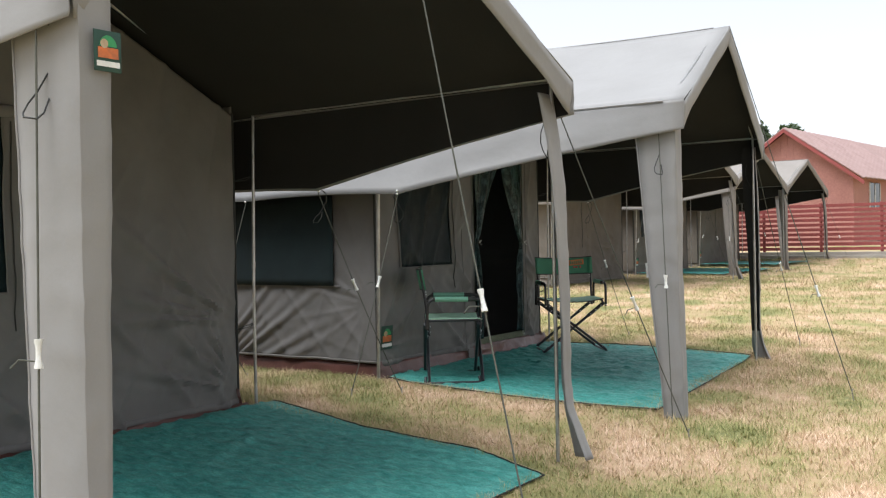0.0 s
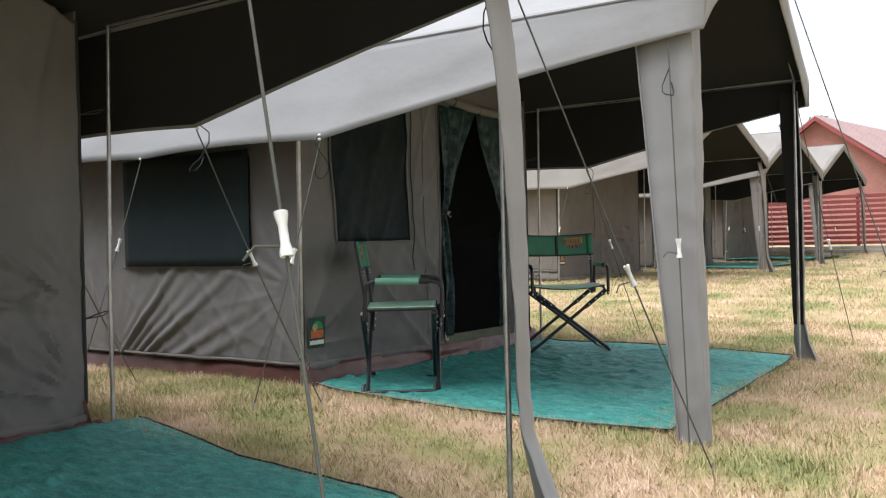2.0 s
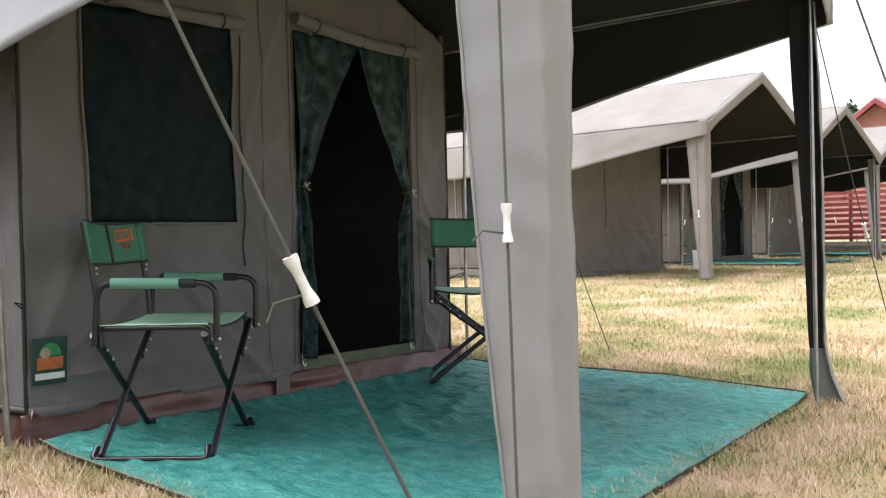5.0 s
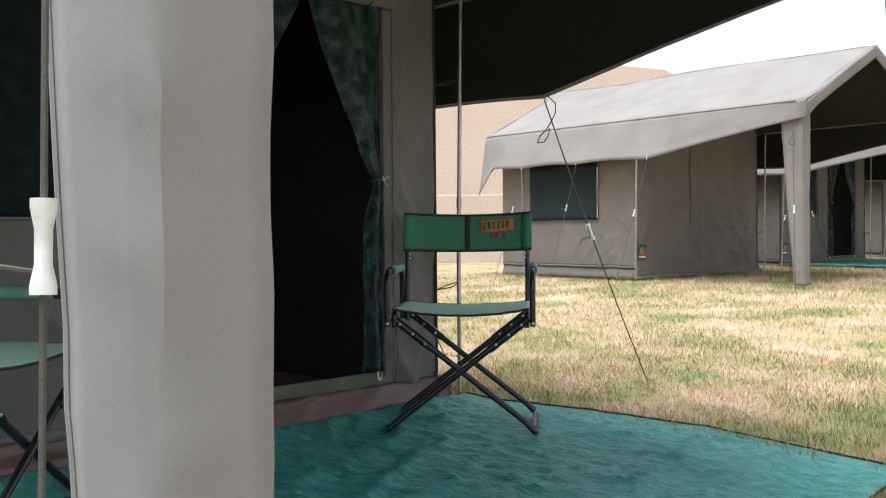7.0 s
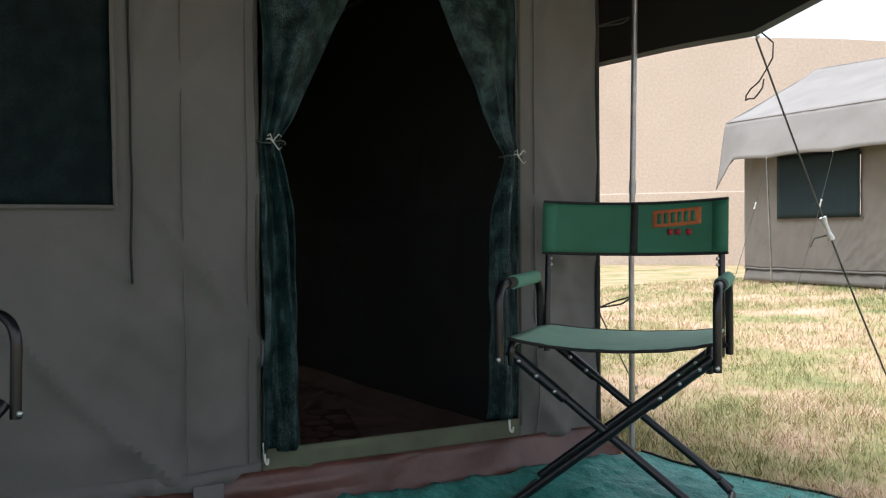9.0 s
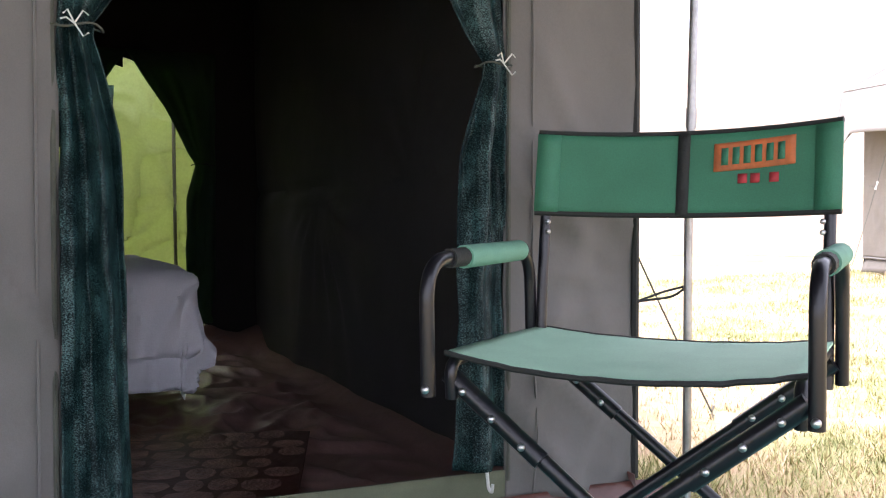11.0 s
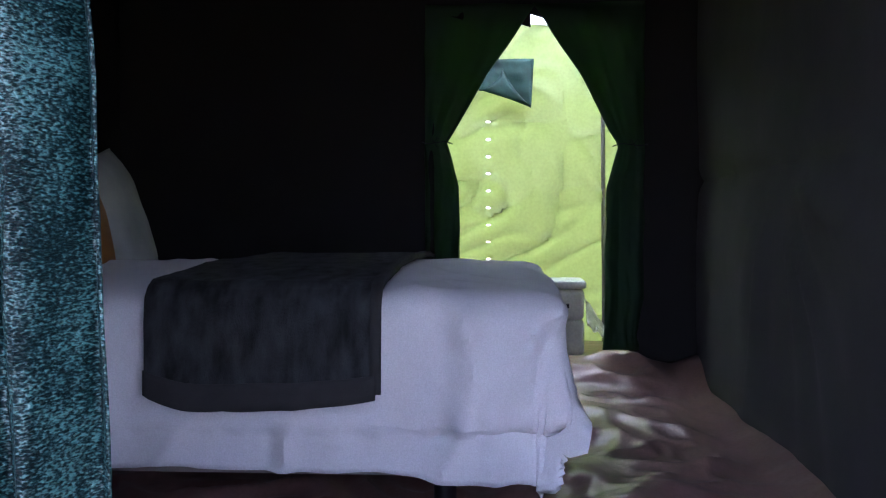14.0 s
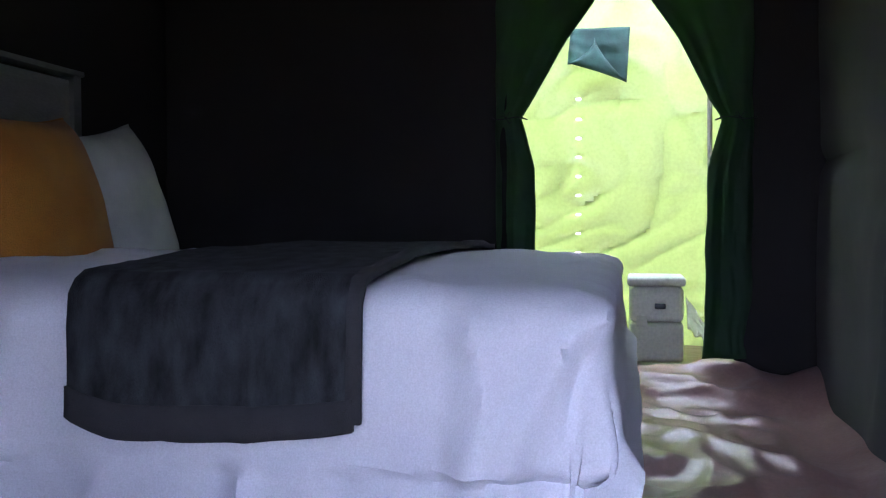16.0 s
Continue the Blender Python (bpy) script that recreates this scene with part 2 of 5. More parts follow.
def grass_material(name, blades):
    m = bpy.data.materials.new(name)
    m.use_nodes = True
    n, l = m.node_tree.nodes, m.node_tree.links
    b = n["Principled BSDF"]
    b.inputs["Roughness"].default_value = 0.85
    tc = n.new("ShaderNodeTexCoord")
    patch, spot = n.new("ShaderNodeTexNoise"), n.new("ShaderNodeTexNoise")
    patch.inputs["Scale"].default_value, patch.inputs["Detail"].default_value = 1.1, 8
    spot.inputs["Scale"].default_value, spot.inputs["Detail"].default_value = 7.0, 7
    l.new(tc.outputs["Object"], patch.inputs["Vector"]), l.new(tc.outputs["Object"], spot.inputs["Vector"])
    mean = n.new("ShaderNodeMath")
    mean.operation = "MULTIPLY_ADD"
    mean.inputs[1].default_value = 0.5
    if blades:
        geo = n.new("ShaderNodeNewGeometry")
        l.new(geo.outputs["Random Per Island"], mean.inputs[0])
        half = n.new("ShaderNodeMath")
        half.operation = "MULTIPLY_ADD"
        half.inputs[1].default_value, half.inputs[2].default_value = 1.65, -0.6
        l.new(patch.outputs[0], half.inputs[0]), l.new(half.outputs[0], mean.inputs[2])
    else:
        l.new(spot.outputs[0], mean.inputs[0])
        half = n.new("ShaderNodeMath")
        half.operation = "MULTIPLY_ADD"
        half.inputs[1].default_value, half.inputs[2].default_value = 1.65, -0.6
        l.new(patch.outputs[0], half.inputs[0]), l.new(half.outputs[0], mean.inputs[2])
    r = n.new("ShaderNodeValToRGB")
    e = r.color_ramp.elements
    e[0].position, e[0].color = 0.2, (0.2, 0.22, 0.078, 1)
    e[1].position, e[1].color = 0.85, (0.73, 0.57, 0.43, 1)
    for p, c in ((0.38, (0.355, 0.335, 0.135, 1)), (0.52, (0.47, 0.365, 0.21, 1)), (0.68, (0.56, 0.4, 0.265, 1))):
        k = e.new(p)
        k.color = c
    l.new(mean.outputs[0], r.inputs[0])
    if blades:
        l.new(r.outputs[0], b.inputs["Base Color"])
    else:
        # darker ground: soil and thatch, plus shade between blades put into the colour
        soil_shade = n.new("ShaderNodeMix")
        soil_shade.data_type, soil_shade.blend_type = "RGBA", "MULTIPLY"
        soil_shade.inputs["Factor"].default_value = 1.0
        soil_shade.inputs["B"].default_value = (0.72, 0.68, 0.64, 1)
        l.new(r.outputs[0], soil_shade.inputs["A"])
        l.new(soil_shade.outputs["Result"], b.inputs["Base Color"])
    if not blades:
        bp = n.new("ShaderNodeBump")
        bp.inputs["Strength"].default_value, bp.inputs["Distance"].default_value = 0.8, 0.05
        l.new(spot.outputs[0], bp.inputs["Height"]), l.new(bp.outputs[0], b.inputs["Normal"])
    return m


GROUNDM, BLADEM = grass_material("dry_lawn", False), grass_material("grass_blades", True)


# ---- building helpers ----
def part(name, bm, mat, parent=None, label="", smooth=True, thick=0.0):
    me = bpy.data.meshes.new(name)
    bm.to_mesh(me)
    bm.free()
    me.materials.append(mat)
    if smooth:
        for p in me.polygons:
            p.use_smooth = True
        me.set_sharp_from_angle(angle=radians(50))
    ob = new(name, me)
    if parent:
        ob.parent = parent
    if label:
        ob["label"] = label
    if thick:
        s = ob.modifiers.new("thickness", "SOLIDIFY")
        s.thickness, s.offset = thick, 0
    return ob


def thing(name, m, label, category, group="", kind=""):
    ob = new(name)
    ob.empty_display_size = 0.1
    ob.matrix_world = m
    return tagged(ob, label, category, group, kind)


def steps(a, b, n, extra=()):
    vals = [a + (b - a) * i / n for i in range(n + 1)]
    gap = (b - a) / n * 0.35
    vals = [v for v in vals if all(abs(v - e) > abs(gap) for e in extra)]
    return sorted(set(vals) | set(extra))


def sheet(fn, us, vs, skip=None):
    bm = bmesh.new()
    grid = [[bm.verts.new(fn(u, v)) for v in vs] for u in us]
    for i in range(len(us) - 1):
        for j in range(len(vs) - 1):
            if skip and skip((us[i] + us[i + 1]) / 2, (vs[j] + vs[j + 1]) / 2):
                continue
            bm.faces.new((grid[i][j], grid[i + 1][j], grid[i + 1][j + 1], grid[i][j + 1]))
    for v in [v for v in bm.verts if not v.link_faces]:
        bm.verts.remove(v)
    return bm


def tube(points, r, seg=8, bm=None, taper=None):
    bm = bm or bmesh.new()
    pts = [Vector(p) for p in points]
    rings, side = [], None
    for i, p in enumerate(pts):
        d = (pts[min(i + 1, len(pts) - 1)] - pts[max(i - 1, 0)]).normalized()
        if side is None or abs(side.dot(d)) > 0.95:
            side = d.orthogonal().normalized()
        side = (side - d * side.dot(d)).normalized()
        up = d.cross(side)
        rr = r if not taper else r * (1 + (taper - 1) * i / (len(pts) - 1))
        rings.append([bm.verts.new(p + (side * math.cos(2 * math.pi * k / seg) + up * math.sin(2 * math.pi * k / seg)) * rr)
                      for k in range(seg)])
    for a, b in zip(rings, rings[1:]):
        for k in range(seg):
            bm.faces.new((a[k], a[(k + 1) % seg], b[(k + 1) % seg], b[k]))
    bm.faces.new(rings[0][::-1]), bm.faces.new(rings[-1])
    return bm


def bent(points, radius=0.04, n=5):
    """A polyline with its inner corners rounded."""
    pts = [Vector(p) for p in points]
    out = [pts[0]]
    for a, b, c in zip(pts, pts[1:], pts[2:]):
        ra, rc = min(radius, (a - b).length * 0.45), min(radius, (c - b).length * 0.45)
        s, e = b + (a - b).normalized() * ra, b + (c - b).normalized() * rc
        out += [(s * (1 - k / n) ** 2 + b * 2 * (k / n) * (1 - k / n) + e * (k / n) ** 2) for k in range(n + 1)]
    return out + [pts[-1]]


def block(x0, x1, y0, y1, z0, z1, bevel=0.006, bm=None, seg=2):
    bm = bm or bmesh.new()
    made = bmesh.ops.create_cube(bm, size=1.0, matrix=Matrix.LocRotScale(
        ((x0 + x1) / 2, (y0 + y1) / 2, (z0 + z1) / 2), None, (x1 - x0, y1 - y0, z1 - z0)))
    if bevel:
        edges = {e for v in made["verts"] for e in v.link_edges}
        bmesh.ops.bevel(bm, geom=list(edges), offset=bevel, segments=seg, affect="EDGES", profile=0.6)
    return bm


def nz(x, y, z=0.0):
    return noise.noise(Vector((x, y, z)))


def smooth01(t):
    t = min(1.0, max(0.0, t))
    return t * t * (3 - 2 * t)


def lerp(table, x):
    for (a, fa), (b, fb) in zip(table, table[1:]):
        if x <= b:
            return fa + (fb - fa) * max(0.0, (x - a) / (b - a))
    return table[-1][1]


RISE = [(4, 0.0), (11, 0.2), (23, 0.27), (27, 0.5), (60, 1.23), (90, 1.3), (1500, 1.3)]


def ground_z(x, y):
    """The lawn falls a little in front of the tents and rises gently beyond them."""
    low = -0.03 * min(max(x - 0.2, 0.0), 3.8) * (1 + 1.2 * smooth01((-1.8 - y) / 1.8))
    rise = lerp(RISE, y) * smooth01((x + 15) / 9)
    dip = -0.03 * smooth01(x / 0.4) * smooth01((2.2 - abs(y + 0.1)) / 0.4)
    return low + rise + dip


# ---- ground ----
def lawn():
    xs = [-900, -300, -120, -60, -40] + [-30 + i * 1.0 for i in range(24)] + [-6 + 0.3 * i for i in range(48)] + [9, 12, 16, 25, 40, 80, 200, 900]
    ys = [-900, -200, -60, -25] + [-14 + 0.3 * i for i in range(66)] + [6 + i for i in range(35)] + [48, 60, 90, 200, 500, 1500]

    def at(u, v):
        near = 1.0 if -14 < v < 40 and -30 < u < 12 else 0.0
        under = 0.2 < u < 2.7 and (abs(v + 0.05) < 1.7 or abs(v + 5.55) < 1.6)
        inside = -5.2 < u < 0.2 and -2.2 < v < 1.9
        return u, v, ground_z(u, v) + near * (0.018 * nz(u * 0.9, v * 0.9) + 0.008 * nz(u * 3, v * 3, 5)) - (0.07 if inside else 0.03 if under else 0.006)
    ob = part("ground", sheet(at, xs, ys), GROUNDM)
    tagged(ob, "dry patchy lawn of straw-coloured and green grass", "ground", kind="structure")


lawn()


# ---- the tents ----
# In a tent's own axes: x out of the front, y along the row, z up; the front wall stands at x = 0.
HALF, DEPTH, EAVE, RIDGE = 1.78, 4.9, 2.52, 3.5
FOLD, FRONT = 1.98, 3.1
WALL = {-1: 1.78, 1: 1.71}     # half widths of the walls on either side


def crease(u, v, k=0.0, amp=1.0):
    """Slack canvas: soft waves, diagonal pulls and fine puckers."""
    d = 0.03 * nz(u * 0.9 + k, v * 0.8, 1.7 + k) + 0.013 * nz(u * 3.1, v * 2.3, k)
    r = 1 - abs(nz(u * 1.7 + v * 1.5 + k, (v - u) * 0.35, 4.0 + k)) * 2.6
    q = 1 - abs(nz(u * 2.6 - v * 1.2 + k, (v + u) * 0.5, 9.0 + k)) * 3.0
    return amp * (d + 0.045 * max(0.0, r) ** 3 * smooth01((1.7 - v) / 1.0) + 0.022 * max(0.0, q) ** 3 + 0.004 * nz(u * 11, v * 9, k))


def pull(u, v, ua, va, amp=0.05, n=9.0, reach=0.7):
    """Folds that fan out from a point where the canvas is tied."""
    r, a = math.hypot(u - ua, v - va), math.atan2(v - va, u - ua)
    c = abs(math.sin(a * n * 0.5 + 0.35 * nz(r * 1.2, a * 1.3, n)))
    return amp * r * math.exp(-r / reach) * (max(0.0, 1 - 1.35 * c) ** 1.6 + 0.25 * max(0.0, 1 - c))


def fan(u, v, ua, va, a0, a1, n, amp, reach=0.8, seed=0.0, start=0.08):
    """A few long rounded creases between the angles a0 and a1 (degrees) round a tied point."""
    r, a = math.hypot(u - ua, v - va), math.degrees(math.atan2(v - va, u - ua))
    f = (a - a0) / (a1 - a0)
    if not 0 < f < 1 or r < 0.02:
        return 0.0
    g = f * n + 0.5 * nz(r * 1.1, f * 2.0, seed) + 0.35 * math.sin(f * 5 + seed)
    k = math.floor(g)
    w = 0.65 + 0.35 * math.sin(k * 2.4 + seed)
    p = (g - k) ** 0.75
    ridge = (0.5 - 0.5 * math.cos(2 * math.pi * p)) ** 1.2
    return amp * w * ridge * smooth01((r - start) / 0.4) * math.exp(-((r - start) / (reach * (0.55 + 0.6 * w))) ** 2) * smooth01(min(f, 1 - f) * 6)


def patch(parent, m, s=1.0):
    """Sewn-on maker's patch: plain coloured shapes."""
    p = part("patch", block(-0.003, 0.003, -0.1 * s, 0.1 * s, -0.13 * s, 0.13 * s, 0.002), PATCH, parent, "dark green sewn patch with coloured print")
    p.matrix_basis = m
    bm = bmesh.new()
    ring = [bm.verts.new((0.005, s * 0.065 * math.cos(a), s * (0.03 + 0.07 * math.sin(a)))) for a in [math.pi * i / 10 for i in range(11)]]
    bm.faces.new(ring)
    part("emblem", bm, LEAFGREEN, p)
    bm = bmesh.new()
    ring = [bm.verts.new((0.0065, s * (0.03 * math.cos(a) - 0.03), s * (0.045 + 0.03 * math.sin(a)))) for a in [2 * math.pi * i / 12 for i in range(12)]]
    bm.faces.new(ring)
    part("emblem", bm, BEIGE, p)
    part("band", block(0.003, 0.0055, -0.075 * s, 0.075 * s, -0.045 * s, 0.022 * s, 0), ORANGE, p, smooth=False)
    part("band", block(0.003, 0.0055, -0.085 * s, 0.085 * s, -0.1 * s, -0.065 * s, 0), WHITE, p, smooth=False)


def guy(parent, a, b, slide=0.55, sag=0.04):
    """A guy rope with its white runner and a steel peg."""
    a, b = Vector(a), Vector(b)
    pts = [a.lerp(b, i / 10) - Vector((0, 0, sag * math.sin(math.pi * i / 10))) for i in range(11)]
    r = part("guy_rope", tube(pts, 0.0045, 6), ROPE, parent)
    p = a.lerp(b, slide) - Vector((0, 0, sag * math.sin(math.pi * slide)))
    d = (b - a).normalized()
    bm = tube([p - d * 0.055, p - d * 0.045, p - d * 0.02, p + d * 0.02, p + d * 0.045, p + d * 0.055], 0.011, 8)
    for v in bm.verts:
        off = (v.co - p).dot(d)
        if abs(off) > 0.03:
            v.co += (v.co - (p + d * off)) * 0.5
    part("rope_runner", bm, WHITE, r, "white plastic runner")
    side = d.orthogonal().normalized()
    part("rope_tail", tube([p + d * 0.03, p + d * 0.02 + side * 0.07 + Vector((0, 0, 0.0)), p + d * 0.05 + side * 0.1], 0.0035, 5), ROPE, r)
    part("peg", tube([b + Vector((0, 0, 0.05)), b - d * 0.02, b + Vector((d.x * 0.06, d.y * 0.06, -0.12))], 0.006, 6), STEEL, parent)


def loop_rope(parent, p, drop=0.35, seed=0):
    """A slack end of cord knotted at p."""
    p = Vector(p)
    rnd = random.Random(seed)
    pts = [p]
    for i in range(1, 13):
        a = i / 12
        pts.append(p + Vector((0.03 * math.sin(a * 9 + seed), 0.07 * math.sin(a * 6.3 + seed), -drop * math.sin(a * 2.4) / 0.95 + 0.02 * rnd.random())))
    part("cord_end", tube(pts, 0.0038, 5), CORD, parent)
    bm = bmesh.new()
    bmesh.ops.create_icosphere(bm, subdivisions=2, radius=0.011, matrix=Matrix.Translation(p))
    part("eyelet_knot", bm, WHITE, parent)


def leg(parent, sy, k):
    """A front corner: steel pole in a canvas sleeve that narrows towards the ground and kicks out at its end."""
    gz = ground_z(FRONT - 0.1, sy * 1.9 - 0.1) if parent.get("near") else 0.0
    part("pole", tube([(FRONT - 0.13, sy * 1.9, gz - 0.06), (FRONT - 0.13, sy * 1.9, EAVE)], 0.014, 10), STEEL, parent)
    wide = parent.get("wide", 0.0)
    if sy < 0:
        side, front = [(0, 0.32 + wide), (0.85, 0.17 + 1.6 * wide), (1, 0.15 + 1.6 * wide)], [(0, 0.215 - 0.7 * wide), (0.6, 0.175 - 0.6 * wide), (1, 0.12 - 0.4 * wide)]
        fore_ = [(0, 0.8 * wide), (1, 0.03 + 0.4 * wide)]
    else:
        if parent.get("open"):
            side, front = [(0, 0.17), (0.2, 0.18), (0.6, 0.125), (0.85, 0.1), (1, 0.2)], [(0, 0.05), (0.85, 0.035), (1, 0.05)]
            fore_ = [(0, -0.02), (0.2, 0.0), (0.84, 0.0), (0.92, 0.04), (1, 0.13)]
        else:
            side, front = [(0, 0.1), (0.2, 0.09), (0.6, 0.075), (0.85, 0.07), (1, 0.13)], [(0, 0.22), (0.3, 0.18), (0.6, 0.13), (1, 0.1)]
            fore_ = [(0, -0.05), (0.12, 0.0), (0.25, 0.03), (0.8, 0.06), (0.86, 0.08), (1, 0.21)]

    def at(u, v):
        # u: -1 along the side, 0 the corner, 1 across the front; v: 0 top, 1 bottom
        z = EAVE - 0.1 - (EAVE - 0.08 - gz) * v
        wave = 0.008 * nz(u * 2, v * 5, k) + 0.003 * math.sin(v * 9 + k + u * 2) * v + 0.009 * max(0.0, 1 - 4 * abs(nz(u * 1.2 + v * 6, v * 5 - u, k + 3))) * (0.4 + 0.6 * v)
        sway = 0.012 * math.sin(v * 7 + k) * v
        x = FRONT - 0.09 + lerp(fore_, v) + sway
        if u < 0:
            x, y = x + u * lerp(side, v), sy * (1.945 + wave)
        else:
            x, y = x + wave, sy * (1.945 - u * lerp(front, v))
        return x, y + (0.1 * v if sy > 0 and parent.get("open") else 0.0), z
    us, vs = [-1, -0.75, -0.5, -0.25, -0.06, 0.06, 0.25, 0.5, 0.75, 1], steps(0, 1, 70)
    s = part("leg_sleeve", sheet(at, us, vs), FLY, parent, thick=0.006)
    hem = [tuple(Vector(at(-1, v)) + Vector((0.0, sy * 0.004, 0))) for v in vs]
    part("sleeve_hem", tube(hem, 0.0055, 6), FLY, s)
    # shadow on the sleeve's inner face, put in as a near-black sheet
    if parent.get("near") and sy > 0 and parent.get("open"):
        part("sleeve_lining", sheet(lambda u, v: tuple(Vector(at(u * 0.97, v)) - Vector((0.009, sy * 0.009, 0))), us, [v for v in vs if v < 0.86]), INNERSHADE, s, "near-black inner sheet standing in for shade")


def curtain(name, mat, parent, x, outer, centre, top, tie, bottom, tieat, seed):
    """A hung door curtain gathered to one side by a tie."""
    sgn = 1 if centre > outer else -1
    full = abs(centre - outer)
    tab = [(bottom, tie + 0.075), (bottom + 0.25, tie + 0.065), (tieat - 0.25, tie + 0.055), (tieat - 0.05, tie), (tieat, tie - 0.015),
           (tieat + 0.08, tie + 0.04), (tieat + (top - tieat) * 0.5, full * 0.58), (top, full * 1.02)]

    def at(u, v):
        z = bottom + (top - bottom) * v
        w = lerp(tab, z)
        tight = 1 - w / full
        y = outer + sgn * w * u
        fold = (0.012 + 0.022 * tight) * math.sin(u * (9 + 2 * math.sin(seed)) + seed + 2.2 * nz(z * 1.3 + u, seed)) + 0.03 * nz(u * 4 + z, z * 2.2, seed) + 0.012 * nz(u * 9, z * 7, seed)
        pinch = 0.35 + 0.65 * min(1.0, abs(z - tieat) / 0.2)
        return x + fold * pinch, y + 0.008 * nz(z * 5, u * 2, seed), z
    c = part(name, sheet(at, steps(0, 1, 40), steps(0, 1, 60)), mat, parent, thick=0.003)
    pts = []
    for i in range(17):
        a = 2 * math.pi * i / 16
        pts.append((x + 0.045 * math.cos(a), outer + sgn * (tie * 0.5 + (tie * 0.55 + 0.01) * math.sin(a)), tieat + 0.006 * math.sin(3 * a)))
    part("tie_cord", tube(pts, 0.003, 6), ROPE, c, "pale knotted tie cord")
    for dy, dz in ((0.03, 0.03), (-0.025, 0.03), (0.03, -0.035), (-0.03, 0.01)):
        part("tie_cord", tube([(x + 0.05, outer + sgn * tie * 0.4, tieat), (x + 0.065, outer + sgn * tie * 0.4 + dy * 0.6, tieat + dz * 0.9),
                               (x + 0.06, outer + sgn * tie * 0.4 + dy, tieat + dz * 0.6)], 0.0022, 5), WHITE, c)
    return c


def rolled_flap(parent, y0, y1, z0, z1, x=0.05):
    bm = tube([(x + 0.006 * math.sin(i * 2.0), y0 + (y1 - y0) * i / 14, z0 + (z1 - z0) * i / 14 - 0.03 * math.sin(math.pi * i / 14)) for i in range(15)], 0.042, 10)
    for v in bm.verts:
        v.co += Vector((0.006 * nz(v.co.y * 9, v.co.z * 9), 0, 0.006 * nz(v.co.y * 9, v.co.z * 9, 3)))
    f = part("rolled_flap", bm, CANVAS, parent, "rolled-up canvas flap tied above the opening")
    for t in (0.15, 0.5, 0.85):
        y, z = y0 + (y1 - y0) * t, z0 + (z1 - z0) * t - 0.03 * math.sin(math.pi * t)
        part("toggle", tube([(x + 0.047 * math.cos(a), y, z + 0.047 * math.sin(a)) for a in [2 * math.pi * i / 12 for i in range(13)]], 0.004, 5), CORD, f)


DOOR = (0.11, 1.27)     # the doorway along the front, and again along the back
WIN = (-1.4, -0.45, 1.15, 2.28)


def roof_at(y):
    return RIDGE - (RIDGE - EAVE) * min(abs(y), FOLD) / FOLD


